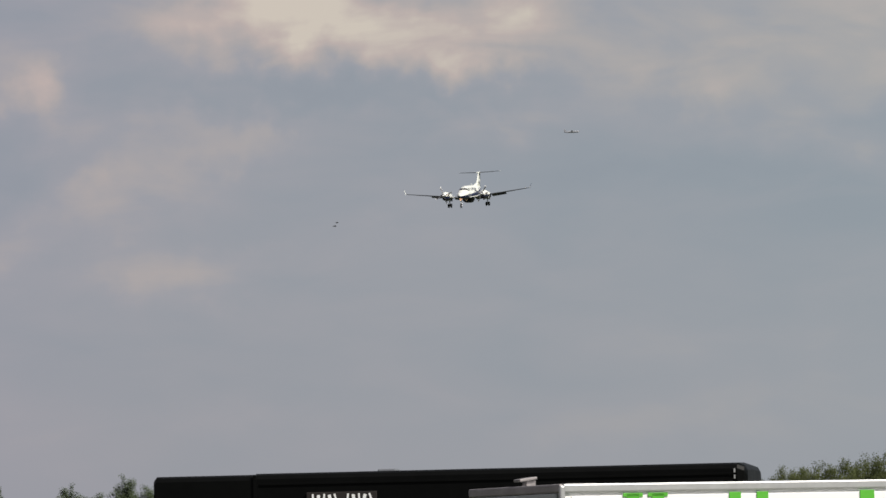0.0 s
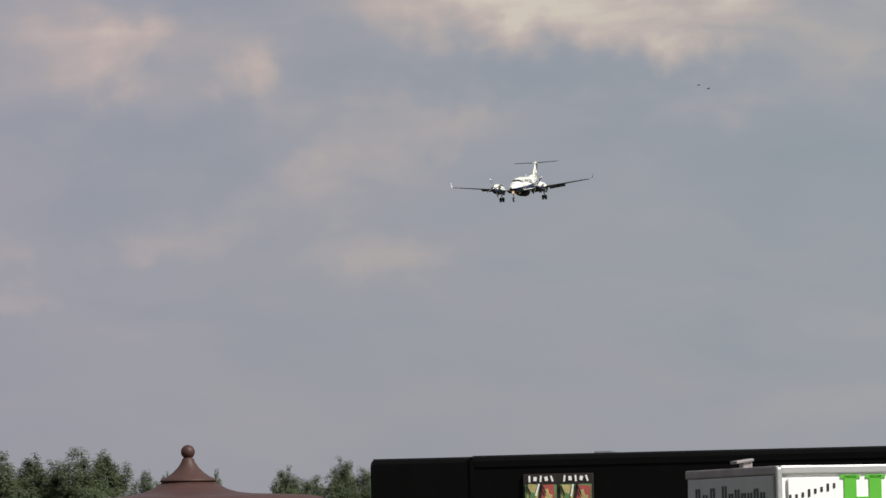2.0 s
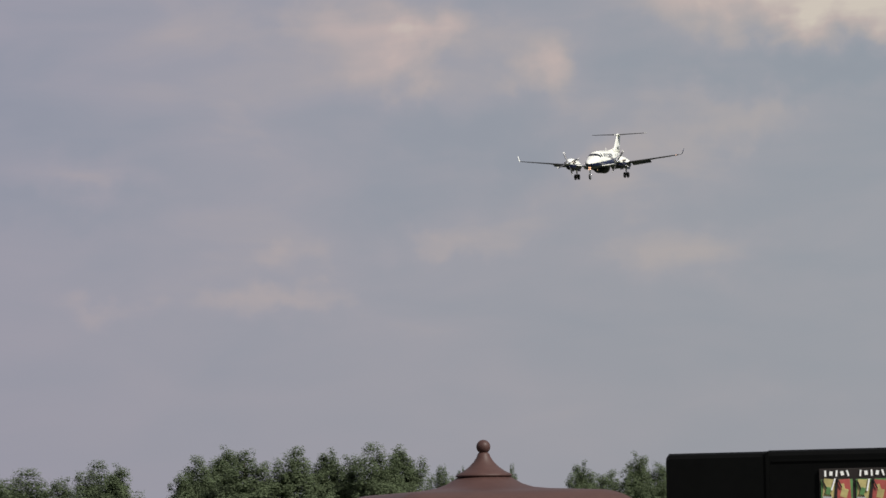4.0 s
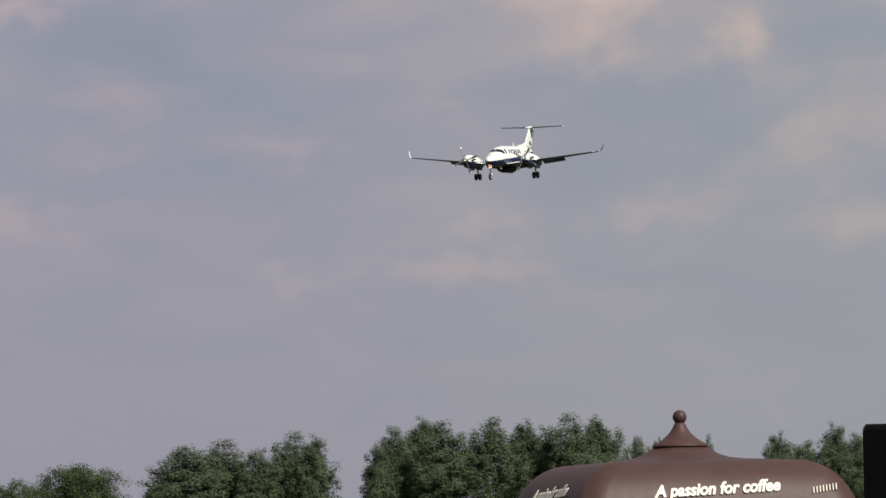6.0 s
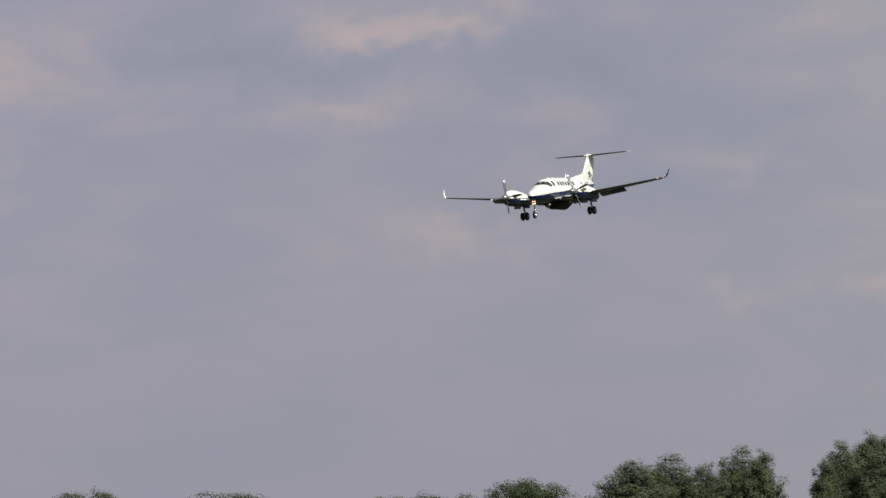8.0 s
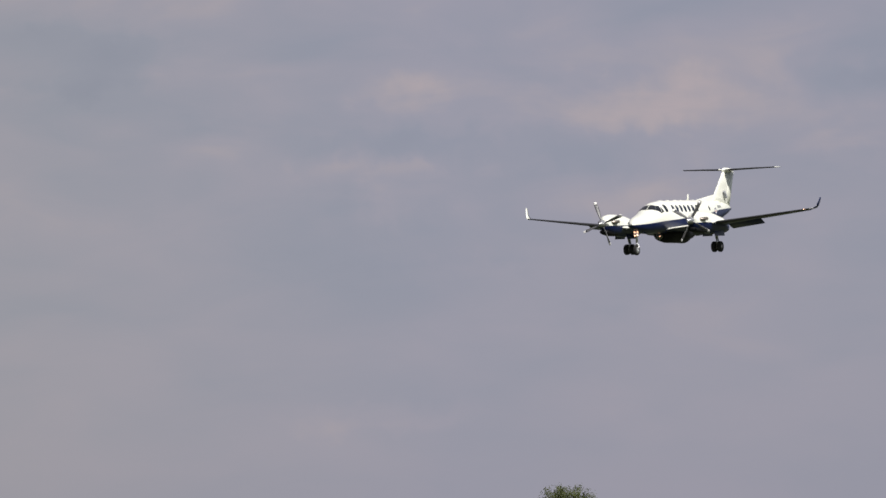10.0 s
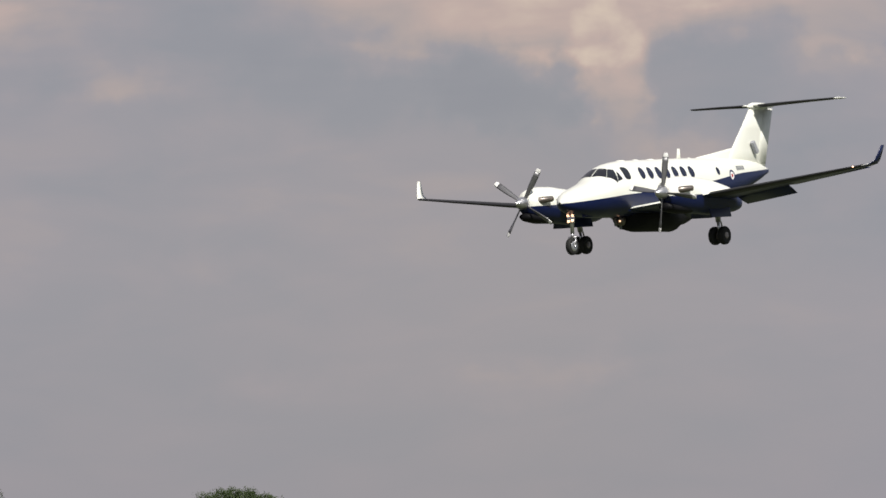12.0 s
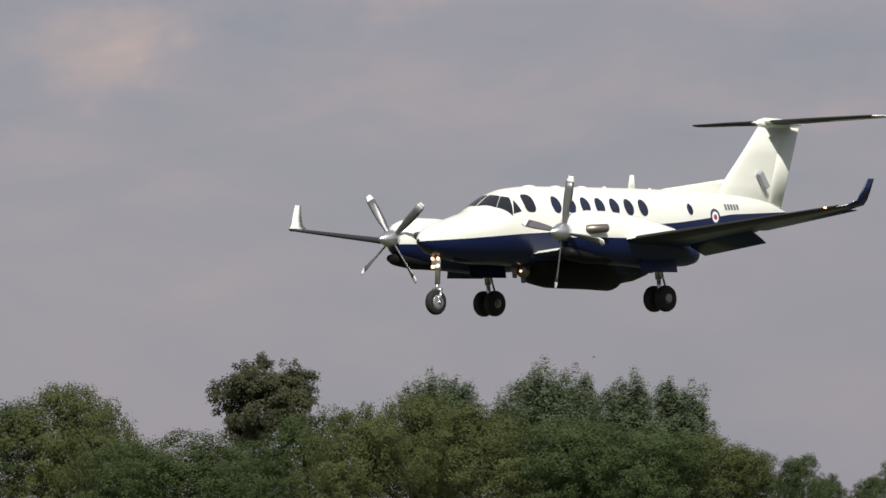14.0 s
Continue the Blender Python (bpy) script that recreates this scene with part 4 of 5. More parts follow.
# ---- the white catering trailer ----
def build_catering_trailer():
    c = bearing_place(1036, 74.0)
    root = thing("catering_trailer", pose(c.x, c.y, 0, 0, 0, 17), "white catering trailer with green lettering and an end sign in shade grey", "trailer")
    L, W, h = 5.6, 3.05, 2.88
    bm = bmesh.new()
    box(bm, (L / 2, W / 2, 1.65), (L, W, 2.40), bevel=.02)
    body = part("body", bm, M_SIGNWHITE, root, "white panelled trailer body")
    # same rail all round; the end one gets a darker colour for its shaded side
    for x, y, sx, sy in ((L / 2, -.015, L, .06), (-.015, W / 2, .06, W), (L / 2, W + .015, L, .06)):
        bm = bmesh.new()
        box(bm, (x, y, h - .045), (sx, sy, .11), bevel=.02)
        part("roof_rail", bm, M_RAIL if sx < 1 else M_GALV, body, "roof rail with the end's shade in its colour" if sx < 1 else "aluminium roof rail")
    bm = bmesh.new()
    box(bm, (-.01, -.01, 1.66), (.07, .07, 2.42), bevel=.02)
    part("corner_post", bm, M_GALV, body, "aluminium corner post")
    bm = bmesh.new()
    box(bm, (L / 2, -.035, h - .62), (L - .2, .03, .95), bevel=.006)
    sign = part("front_sign", bm, M_SIGNWHITE, body, "white sign board with green lettering")
    # the end faces away from the sun; its shade is put into the sign's grey
    bm = bmesh.new()
    box(bm, (-.035, W / 2, h - .52), (.03, W - .2, .82), bevel=.006)
    end = part("end_sign", bm, M_SLATE, body, "end sign greyed to hold its shade, with dark lettering")
    # the trading name stands as bars
    for i, (y, hh) in enumerate(((2.6, .28), (2.35, .2), (2.1, .28), (1.7, .3), (1.48, .2), (1.27, .25), (1.06, .2), (.85, .2), (.64, .25), (.43, .2))):
        bm = bmesh.new()
        for dy in (-.052, .045):
            box(bm, (-.056, y + dy, h - .37 + hh / 2 - .14), (.012, .042, hh), bevel=.002)
        box(bm, (-.056, y, h - .37 - .125 if i % 2 else h - .37 + hh - .155), (.011, .12, .03), bevel=.002)
        part("letter_bar", bm, M_INK, end, "dark green bar of a trading name")
    for i in range(8):
        bm = bmesh.new()
        box(bm, (.12 + .085 * i, -.056, h - .40 + .022 * i), (.03, .012, .06 if i % 3 else .095), bevel=.002)
        part("letter_bar", bm, M_BOOT, sign, "dark bar of a trading name")
    for x, z, w, hh in ((.93, -.45, .17, .66), (1.27, -.45, .17, .66), (1.10, -.45, .2, .12), (.93, -.14, .27, .05), (1.27, -.14, .27, .05), (1.62, -.56, .26, .42), (1.95, -.56, .26, .42),
                        (2.33, -.45, .16, .66), (2.71, -.45, .16, .66), (3.05, -.56, .26, .42), (3.4, -.56, .26, .42), (3.75, -.56, .26, .42), (4.17, -.45, .2, .66), (4.6, -.56, .3, .42)):
        bm = bmesh.new()
        box(bm, (x, -.058, h + z), (w, .014, hh), bevel=.004)
        part("letter_shape", bm, M_GREEN, sign, "bright green letter shape")
    bm = bmesh.new()
    box(bm, (.12, 1.5, h + .10), (.24, .22, .035), Matrix.Rotation(radians(-8), 3, "Y"), bevel=.01)
    box(bm, (.17, 1.5, h + .04), (.13, .14, .09), bevel=.01)
    part("roof_vent", bm, M_RAIL, body, "small weathered cowled roof vent")
    bm = bmesh.new()
    box(bm, (.62, 1.1, h + .005), (.42, .5, .05), bevel=.012)
    part("roof_hatch", bm, M_RAIL, body, "low weathered roof hatch")
    for x in (2.2, 3.0):
        for y in (.15, W - .15):
            bm = bmesh.new()
            lathe(bm, [(-.1, .15), (-.1, .30), (.1, .30), (.1, .15)], "y", 20, (x, y, .30))
            part("wheel", bm, M_TYRE, root)
    for y in (.3, W - .3):
        bm = bmesh.new()
        tube(bm, (.3, y, 0), (.3, y, .5), .05)
        part("corner_steady", bm, M_GALV, root)
    bm = bmesh.new()
    box(bm, (L / 2, W / 2, .40), (L - .4, W - .5, .12), bevel=.02)
    part("chassis", bm, M_BOOT, root)


build_catering_trailer()


# ---- trees ----
def leaf_cloud(lumps, count, size, seed, hollow=0.5):
    """Small tilted leaf sprays over and inside a set of ellipsoid lumps: (centre, radii). One triangle each, thinner near the ground."""
    rng = np.random.default_rng(seed)
    c = np.array([l[0] for l in lumps], float)
    r = np.array([l[1] for l in lumps], float)
    w = r[:, 0] * r[:, 1] + r[:, 1] * r[:, 2] + r[:, 0] * r[:, 2]
    w *= np.where(c[:, 2] < c[:, 2].max() * .3, .6, 1.0)
    pick = rng.choice(len(lumps), count, p=w / w.sum())
    d = rng.normal(size=(count, 3))
    d /= np.linalg.norm(d, axis=1)[:, None]
    k = rng.uniform(hollow, 1.04, count) + np.where(rng.random(count) < .15, rng.uniform(0, .16, count), 0)
    p = c[pick] + d * r[pick] * k[:, None] + rng.normal(size=(count, 3)) * size * .8
    out = p - (0, 0, p[:, 2].mean())
    out /= np.linalg.norm(out, axis=1)[:, None] + 1e-9
    nrm = d * .45 + out * .55 + rng.uniform(-1, 1, (count, 3)) * .5 + (0, 0, 0.15)
    nrm /= np.linalg.norm(nrm, axis=1)[:, None]
    t = np.cross(nrm, rng.normal(size=(count, 3)))
    t /= np.linalg.norm(t, axis=1)[:, None] + 1e-9
    b = np.cross(nrm, t)
    s = (size * rng.uniform(.55, 1.4, count))[:, None]
    verts = np.stack([p - t * s, p + t * s * .5 + b * s * .7, p + t * s * .6 - b * s * .7], axis=1).reshape(-1, 3)
    return verts.tolist(), np.arange(3 * count).reshape(-1, 3).tolist()


def sprays(lumps, count, lo, hi, stretch, seed):
    """Breaks big lumps up into many small uneven ones near their surface."""
    rng = np.random.default_rng(seed)
    r = np.array([l[1] for l in lumps], float)
    w = r[:, 0] * r[:, 1] + r[:, 1] * r[:, 2] + r[:, 0] * r[:, 2]
    out = []
    for i in rng.choice(len(lumps), count, p=w / w.sum()):
        d = rng.normal(size=3) + (0, 0, .25)
        d /= np.linalg.norm(d)
        c = np.array(lumps[i][0]) + d * r[i] * rng.uniform(.62, 1.02)
        q = rng.uniform(lo, hi)
        out.append((tuple(c), (q, q * rng.uniform(.8, 1.2), q * stretch * rng.uniform(.75, 1.25))))
    return out


def tree_object(name, lumps, leaves, size, mat, trunk, seed, label, split):
    """trunk: (height, radius). The mesh is one unit tall tree at its true size."""
    root = thing(name, pose(0, 0, -60), label, "tree")
    bm = bmesh.new()
    h, r = trunk
    rings = []
    for i in range(7):
        f = i / 6
        c = Vector((.25 * math.sin(f * 3 + seed), .25 * math.cos(f * 2 + seed), h * f))
        rad = r * (1.35 - .35 * min(1, f * 4)) * (1 - .75 * f)
        rings.append([c + Vector((rad * math.cos(2 * math.pi * k / 9), rad * math.sin(2 * math.pi * k / 9), 0)) for k in range(9)])
    loft(bm, rings)
    part("trunk", bm, M_BARK, root, "", True)
    for c, rr in lumps[:7]:
        z0 = min(h * .9, max(h * .25, c[2] - rr[2] * 1.1))
        bm = bmesh.new()
        tube(bm, (0, 0, z0), (c[0] * .6, c[1] * .6, (z0 + c[2]) / 2 + .3), r * .42, r * .25, 7)
        tube(bm, (c[0] * .6, c[1] * .6, (z0 + c[2]) / 2 + .3), c, r * .25, r * .08, 7)
        part("limb", bm, M_BARK, root, "", True)
    core = [(c, tuple(q * .86 for q in rr)) for c, rr in lumps[:1]] * 3 if lumps[0][1][0] > 1.5 else []
    v, f = leaf_cloud(sprays(lumps, *split, seed) + core, leaves, size, seed)
    crown = new("crown", mesh_of("crown", v, f, mat))
    crown.parent = root
    return root


def poplar(seed, h=18.0, w=5.0, slim=False):
    """A sheaf of rising plumes of uneven height round one core."""
    rng = random.Random(seed)
    lumps = [((0, 0, h * .47), (w * .41, w * .41, h * .45))]
    for i in range(26 if slim else 17):
        a, d = rng.uniform(0, 6.28), .46 * math.sqrt(rng.uniform(0, 1))
        top = h * (1.0 - rng.uniform(0, .10) - 1.35 * d * d)
        hz = h * (rng.uniform(.09, .16) if slim else rng.uniform(.08, .12))
        q = w * (rng.uniform(.07, .12) if slim else rng.uniform(.11, .165))
        lumps.append(((w * d * math.cos(a), w * d * math.sin(a), top - hz), (q, q, hz)))
        lumps.append(((w * d * .9 * math.cos(a), w * d * .9 * math.sin(a), top - hz * 2.1), (q * 1.4, q * 1.4, hz * 1.15)))
    for i in range(16):
        a, z = rng.uniform(0, 6.28), h * rng.uniform(.12, .66)
        q = w * rng.uniform(.09, .17)
        lumps.append(((w * .38 * math.cos(a), w * .38 * math.sin(a), z), (q, q, h * rng.uniform(.06, .11))))
    return tree_object("poplar", lumps, 36000, .098, M_POPLAR, (h * .8, .34), seed, "upright dark green poplar tree in the far tree line", (340, .2, .46, 2.4) if slim else (360, .22, .5, 1.7))


def round_tree(seed, h=14.0, w=14.0, mat=None, name="broadleaf_tree", label="broad rounded green tree beyond the airfield", leaves=37000, loose=0.0, size=.115):
    rng = random.Random(seed)
    lumps = [] if loose else [((0, 0, h * .5), (w * .36, w * .36, h * .40))]
    for i in range(30 if not loose else 110):
        a = rng.uniform(0, 6.28)
        e = rng.uniform(-.55, 1.0)
        rr = w * rng.uniform(.12, .20)
        d = w * .36 * math.cos(max(0, e) * 1.35)
        z = h * .5 + (h * .5 - rr * .85) * math.sin(e * 1.35)
        if loose:
            # an airy ball of separate boughs with sky between them
            e = math.asin(rng.uniform(-.95, 1.0))
            rr = w * rng.uniform(.045, .08)
            q = rng.uniform(.3, 1.0) ** .6
            d = w * .42 * math.cos(e) * q
            z = h * .72 + h * .245 * math.sin(e) * q
        lumps.append(((d * math.cos(a), d * math.sin(a), z), (rr, rr, rr * rng.uniform(.6, .85))))
    return tree_object(name, lumps, leaves, size, mat or M_OAK, (h * .6, .045 * h), seed, label, (round(2.8 * w * w), .35, .95, .8) if not loose else (330, .3, .75, .9))


def bushy_crowns():
    """One of each kind, copied with its own turn and size for each place."""
    kinds = {
        "poplar": [(poplar(3), 18.0, 5.0), (poplar(8), 18.0, 5.0), (poplar(15), 18.0, 5.0)],
        "plume": [(poplar(19, slim=True), 18.0, 5.0), (poplar(23, slim=True), 18.0, 5.0)],
        "round": [(round_tree(21), 14.0, 14.0), (round_tree(27), 14.0, 14.0), (round_tree(33), 14.0, 14.0)],
        "pale": [(round_tree(41, mat=M_WILLOW, name="willow_tree", label="pale green willow tree with soft rounded crown"), 14.0, 14.0),
                 (round_tree(47, mat=M_WILLOW, name="willow_tree", label="pale green willow tree with soft rounded crown"), 14.0, 14.0)],
        "broad": [(round_tree(71, h=16.0, w=24.0, label="wide spreading dark green tree with a broad domed crown", leaves=110000, size=.12), 16.0, 24.0)],
        "oak": [(round_tree(55, h=16, w=11, mat=M_OLDOAK, name="oak_tree", label="tall open oak tree with sky gaps in its crown", leaves=36000, loose=1.0, size=.125), 16.0, 11.0)],
        "spruce": [(spruce(61), 12.0, 6.0)],
    }
    return kinds


def spruce(seed, h=12.0, w=6.0):
    rng = random.Random(seed)
    lumps = []
    for i in range(26):
        f = i / 25
        a = i * 2.4
        d = w * .42 * (1 - f) ** .8
        lumps.append(((d * math.cos(a), d * math.sin(a), h * (.12 + .84 * f)), (w * (.21 - .14 * f), w * (.21 - .14 * f), h * .055)))
    return tree_object("conifer", lumps, 14000, .12, M_OAK, (h * .92, .22), seed, "small dark pointed conifer beside the bushes", (150, .2, .5, .7))


# bearing to the right and crown top over the horizon (angular units), width (angular units), distance in metres
POPLARS = [
    (-885, 186, 110, 800), (-825, 182, 105, 806), (-795, 150, 70, 810), (-750, 178, 75, 800), (-697, 193, 75, 805), (-663, 186, 72, 800),
    (-538, 184, 62, 800), (-512, 198, 80, 808), (-475, 212, 85, 815), (-430, 221, 100, 800), (-345, 210, 100, 800), (-290, 204, 85, 808), (-245, 208, 85, 805),
    (-195, 214, 85, 800), (-145, 208, 85, 810), (-84, 186, 52, 800), (42, 173, 24, 820), (165, 175, 56, 800)]
POPLARS_NEAR_TRAILER = [
    (190, 168, 66, 805), (215, 160, 56, 815), (262, 188, 60, 800), (300, 184, 55, 800), (330, 178, 60, 810),
    (-50, 169, 36, 830)]
POPLARS_LATE = [
    (-7962, 253, 100, 660), (-7908, 256, 105, 665), (-7935, 240, 110, 672), (-7790, 258, 100, 660), (-7745, 268, 105, 650), (-7760, 240, 150, 670),
    (-7688, 258, 80, 665), (-7640, 236, 85, 660), (-7592, 248, 100, 655), (-7540, 246, 95, 660), (-7500, 226, 90, 664)]
ROUNDS = [
    (-1062, 158, 190, 700, "round"), (-1150, 132, 170, 720, "round"), (-1283, 133, 220, 720, "round"), (-1400, 117, 160, 740, "round"), (-1610, 145, 250, 720, "round"),
    (-1850, 152, 170, 720, "round"), (-2080, 154, 160, 720, "round"), (-2222, 198, 160, 650, "pale"), (-1730, 118, 200, 760, "round"), (-1960, 125, 180, 760, "round")]
ROUNDS_RIGHT = [
    (1440, 188, 110, 700, "pale"), (1475, 190, 130, 704, "pale"), (1520, 199, 130, 700, "pale"), (1565, 200, 120, 706, "pale"), (1605, 210, 130, 700, "pale"), (1650, 205, 130, 705, "pale"), (1690, 206, 140, 700, "pale"), (1780, 198, 150, 700, "pale"), (1400, 170, 70, 705, "pale")]
ROUNDS_MID = [
    (-4783, 154, 240, 600, "broad"), (-4525, 116, 110, 620, "round"), (-5402, 257, 368, 600, "broad"), (-5495, 240, 200, 592, "round"), (-5625, 157, 110, 610, "round"),
    (-6005, 180, 400, 620, "broad"), (-6130, 144, 200, 615, "round"), (-5850, 164, 200, 628, "round"), (-7010, 147, 170, 640, "pale"), (-6920, 139, 190, 640, "pale"),
    (-7098, 106, 135, 620, "round"), (-5290, 192, 190, 606, "round")]
ROUNDS_LATE = [
    (-8605, 256, 230, 560, "pale"), (-8530, 210, 170, 555, "pale"), (-8730, 231, 200, 560, "round"), (-8400, 172, 240, 500, "round"), (-8175, 196, 200, 540, "round"),
    (-8090, 206, 190, 530, "pale"), (-7985, 226, 200, 540, "pale"), (-7870, 205, 220, 530, "pale"), (-7720, 180, 230, 530, "round"), (-7590, 167, 240, 525, "round"),
    (-7470, 143, 200, 530, "pale"), (-7395, 118, 150, 535, "round"), (-8290, 152, 190, 548, "round"), (-8500, 150, 180, 546, "round")]
OTHERS = [
    (-8248, 312, 208, 620, "oak"), (-6820, 105, 90, 610, "spruce"), (-6420, 81, 90, 620, "spruce"), (-7298, 106, 85, 520, "round"), (-7255, 70, 70, 525, "round"), (-7175, 62, 75, 600, "round")]


def plant_trees():
    kinds = bushy_crowns()
    rng = random.Random(5)
    used = set()
    rows = [(*r, "poplar") for r in POPLARS + POPLARS_NEAR_TRAILER] + [(*r, "plume") for r in POPLARS_LATE] + ROUNDS + ROUNDS_RIGHT + ROUNDS_MID + ROUNDS_LATE + OTHERS
    for i, (x, top, width, dist, kind) in enumerate(rows):
        ob, h0, w0 = kinds[kind][i % len(kinds[kind])]
        at = bearing_place(x, dist)
        height = (1.7 + dist * math.tan(top / F)) * (1.08 if kind in ("poplar", "plume") else .98 if kind == "oak" else 1.02)
        wide = width / F * dist * (1.32 if kind in ("poplar", "plume") else 1.12 if kind == "oak" else 1.2)
        m = pose(at.x, at.y, 0, 0, 0, rng.uniform(0, 360))
        made = ob if ob.name not in used else copy_thing(ob, m)
        used.add(ob.name)
        made.matrix_basis = m
        made.scale = (wide / w0, wide / w0, height / h0)
        tagged(made, group="far poplar row" if kind in ("poplar", "plume") else "trees beyond the airfield")


plant_trees()


# ---- birds and a distant aircraft ----
def build_bird(label):
    root = thing("bird", pose(0, 0, 0), label, "bird")
    bm = bmesh.new()
    lathe(bm, [(-.15, .0), (-.10, .025), (0, .045), (.09, .035), (.13, .028), (.16, .0)], "y", 10)
    part("body", bm, M_BIRD, root, "", True)
    for s in (-1, 1):
        bm = bmesh.new()
        rings = []
        for x, le, te, z in ((0, .07, -.06, 0), (.13, .10, -.05, .05), (.27, .05, -.04, .03), (.36, -.03, -.05, .0)):
            rings.append([Vector((s * x, le, z)), Vector((s * x, (le + te) / 2, z + .012)), Vector((s * x, te, z)), Vector((s * x, (le + te) / 2, z - .006))])
        loft(bm, rings)
        part("wing", bm, M_BIRD, root)
    bm = bmesh.new()
    loft(bm, [[Vector((-.02, -.12, .005)), Vector((.02, -.12, .005)), Vector((.02, -.12, -.005)), Vector((-.02, -.12, -.005))],
              [Vector((-.05, -.25, .004)), Vector((.05, -.25, .004)), Vector((.05, -.25, -.004)), Vector((-.05, -.25, -.004))]])
    part("tail", bm, M_BIRD, root)
    return root


birds = [build_bird("small dark bird in flight") for _ in range(3)]


def build_distant_aircraft():
    root = thing("distant_aircraft", pose(0, 0, 0), "distant grey aircraft seen from the side", "aeroplane")
    bm = bmesh.new()
    lathe(bm, [(-6, .05), (-5, .35), (-2.5, .75), (4, .75), (5.4, .5), (6, .05)], "y", 16)
    part("fuselage", bm, M_FARGREY, root, "", True)
    for s in (-1, 1):
        for name, x, le, te, z in (("wing", 6.5, .9, -.6, .5), ("tailplane", 2.3, -5.0, -5.8, .3)):
            bm = bmesh.new()
            loft(bm, [fin_like(0, le, te, z), fin_like(s * x, le - .4, te + .2, z + .15)])
            part(name, bm, M_FARGREY, root)
    bm = bmesh.new()
    loft(bm, [fin_section(-4.1, -5.9, .3, .12), fin_section(-5.0, -6.1, 2.4, .08)])
    part("fin", bm, M_FARGREY, root)
    return root


def fin_like(x, le, te, z):
    t, l = airfoil(le, te, .12)
    return [Vector((x, y, z + h)) for y, h in t + l[-2:0:-1]]


distant_aircraft = build_distant_aircraft()

# ---- what moves ----
# seconds, place, heading, pitch and bank of the aircraft on its approach
FLIGHT = [
    (0.0, 66.36, 790.52, 53.67, 161.53, -5.18, 1.01), (0.5, 59.58, 768.15, 52.03, 161.57, -4.94, 1.95),
    (1.0, 52.99, 746.2, 50.16, 162.04, -4.66, 2.38), (1.5, 46.12, 723.77, 48.59, 161.79, -4.48, 2.04),
    (2.0, 39.56, 701.12, 46.87, 161.68, -4.38, 1.52), (2.5, 32.78, 677.96, 45.27, 161.66, -4.32, 1.69),
    (3.0, 25.63, 653.51, 44.24, 161.84, -4.39, 2.22), (3.5, 18.89, 627.42, 43.97, 162.77, -4.32, 1.15),
    (3.7, 16.14, 617.28, 43.66, 163.06, -4.29, 0.6), (5.8, -12.2, 514.13, 35.22, 163.08, -3.41, -0.52)]
FLIGHT_MID = [
    (6.0, -14.81, 505.64, 34.54, 162.9, -3.4, -0.38), (6.5, -21.24, 484.77, 32.84, 163.31, -3.35, -0.89),
    (7.0, -27.75, 463.85, 31.26, 163.05, -3.31, -0.71), (7.5, -34.09, 443.32, 29.83, 163.0, -3.26, 1.36),
    (8.0, -40.76, 422.04, 28.44, 162.88, -3.45, 2.49), (8.5, -47.09, 400.09, 27.01, 163.64, -3.67, 1.12),
    (9.0, -53.22, 376.59, 25.61, 164.3, -3.73, -0.38), (9.2, -55.6, 366.85, 24.98, 164.11, -3.74, -1.0)]
FLIGHT_LATE = [
    (11.3, -66.70, 209.59, 16.07, 167.1, -2.86, -0.41), (11.5, -68.40, 199.05, 15.37, 167.6, -2.95, 0.14),
    (12.0, -70.07, 172.29, 13.4, 168.45, -3.81, 0.54), (12.5, -76.3, 155.36, 12.16, 170.04, -3.4, -0.14),
    (13.0, -82.09, 137.85, 10.67, 172.11, -1.97, -1.5), (13.5, -87.72, 120.33, 9.3, 175.13, -1.1, -1.44),
    (14.0, -88.33, 97.66, 8.06, 178.67, -0.51, -1.11)]
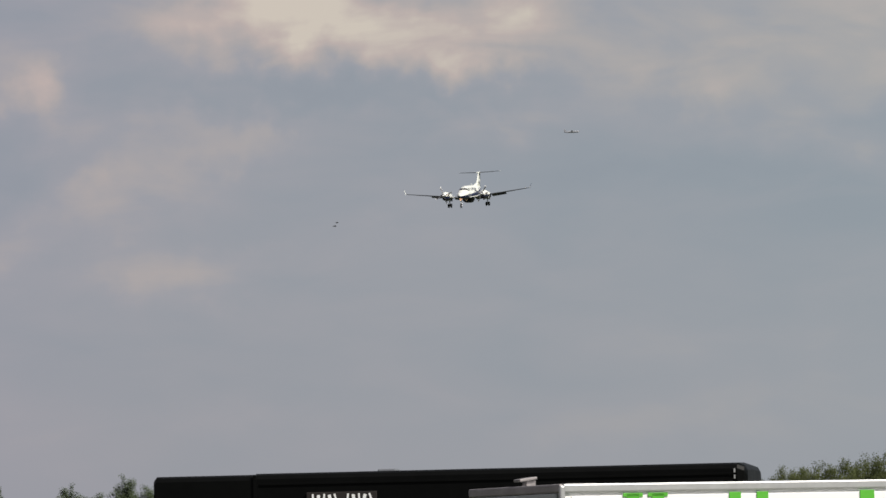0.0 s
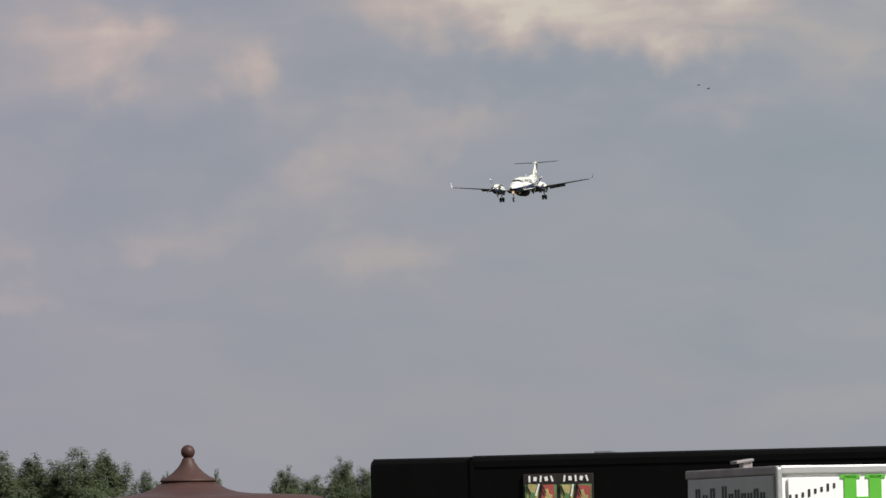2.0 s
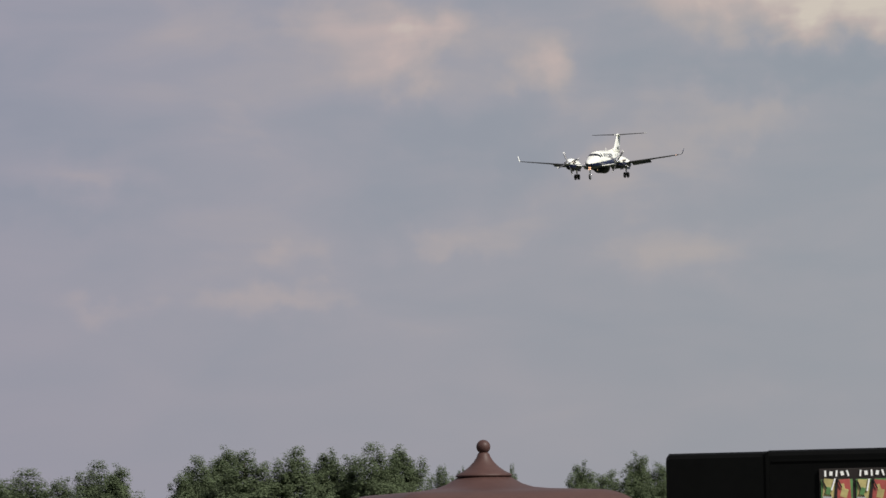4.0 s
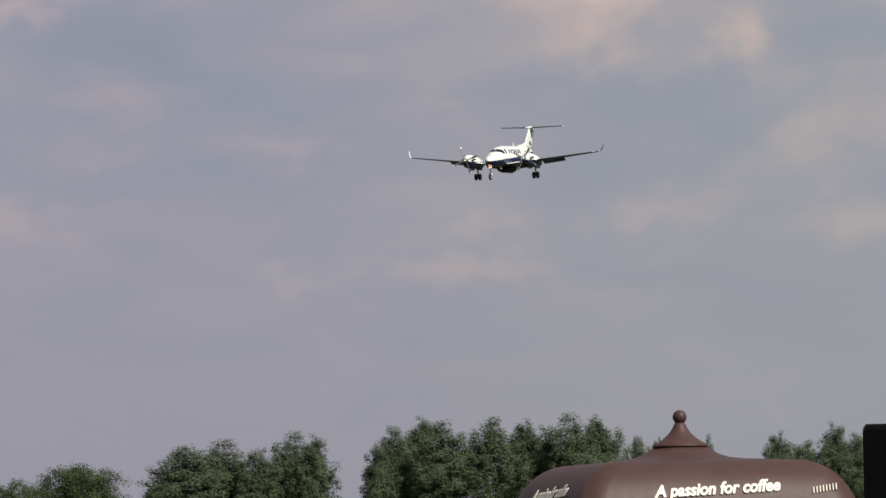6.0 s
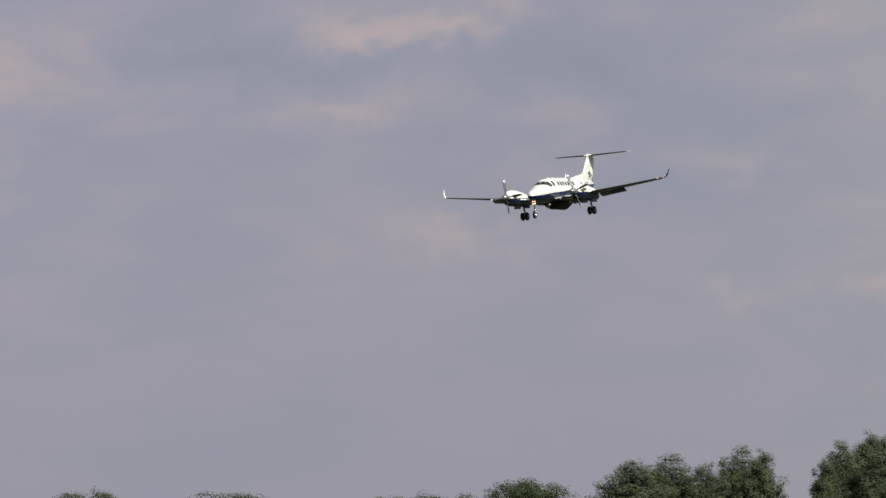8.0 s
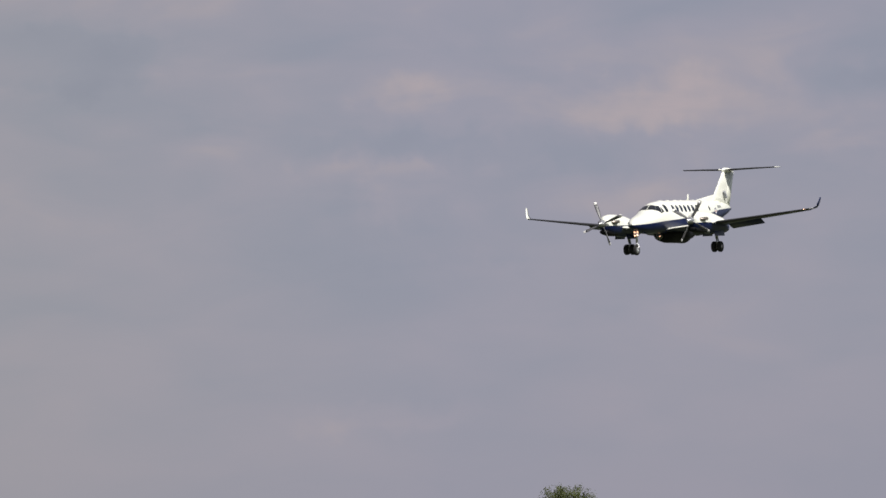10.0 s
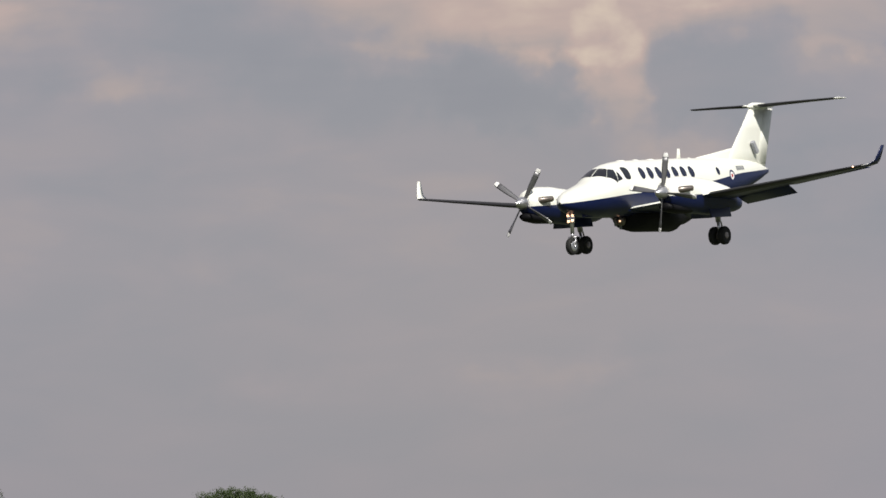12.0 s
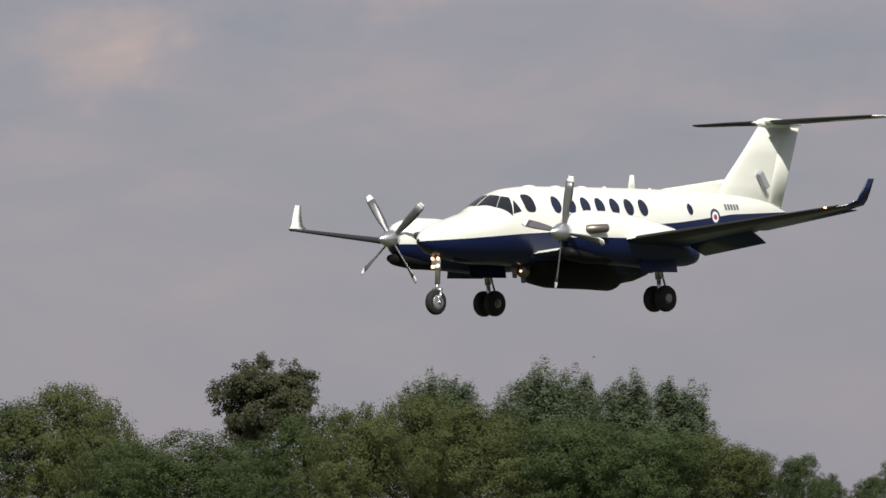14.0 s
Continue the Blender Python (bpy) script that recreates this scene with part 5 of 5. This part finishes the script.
# blade angle at half seconds: starboard and port
BLADES = {6.5: (0, 10), 8.0: (5, 20), 9.0: (0, 0), 11.5: (45, 5), 12.0: (56, 80), 12.5: (18, 80), 13.0: (10, 25), 13.5: (45, 80), 14.0: (37, 78)}


def attitude(x, y, z, heading, pitch, bank):
    turn = Matrix.Rotation(radians(heading), 4, "Z") @ Matrix.Rotation(radians(pitch), 4, "X") @ Matrix.Rotation(radians(bank), 4, "Y")
    return Matrix.Translation((x, y, z)) @ turn


def sky_place(x_units, height_units, distance):
    a, e = x_units / F, height_units / F
    return Vector((distance * math.sin(a) * math.cos(e), distance * math.cos(a) * math.cos(e), 1.7 + distance * math.sin(e)))


def motions():
    walk(aircraft, [(t, attitude(*r)) for t, *r in FLIGHT + FLIGHT_MID + FLIGHT_LATE])
    for k, (prop, side) in enumerate(zip(propellers, (1, -1))):
        rows, angle = [], 0.0
        for h in range(28):
            start = BLADES.get(h / 2, (20, 60))[k]
            end = BLADES.get((h + 1) / 2, (20, 60))[k]
            step = (360 + ((end - start) % 90)) / 6
            if h == 0:
                angle = start
            for i in range(6):
                rows.append((h / 2 + i / 12, pose(side * 2.62, 2.62, -.15, 0, angle, 0)))
                angle += step
        rows.append((SECONDS, pose(side * 2.62, 2.62, -.15, 0, angle, 0)))
        walk(prop, rows)
    paths = [((0.0, 643, 633), (0.8, 717, 760), (1.2, 752, 819), (1.5, 812, 843), (2.8, 1114, 827), (14.0, 3600, 1100)),
             ((0.0, 647, 639), (0.8, 712, 766), (1.2, 746, 825), (1.5, 801, 847), (2.8, 1095, 839), (14.0, 3500, 1150)),
             ((0.0, -9000, 450), (13.9, -7672, 284), (14.0, -7663, 281))]
    for bird, path, far in zip(birds, paths, (520, 560, 600)):
        walk(bird, [(t, Matrix.Translation(sky_place(x, h, far)) @ pose(0, 0, 0, 8, 0, -70)) for t, x, h in path])
    rows = []
    for t, x, h in ((0.0, 1067, 791), (0.8, 1167, 793), (1.6, 1266, 803), (14.0, 2750, 860)):
        rows.append((t, Matrix.Translation(sky_place(x, h, 4500)) @ pose(0, 0, 0, 2, 0, -97)))
    walk(distant_aircraft, rows)


motions()
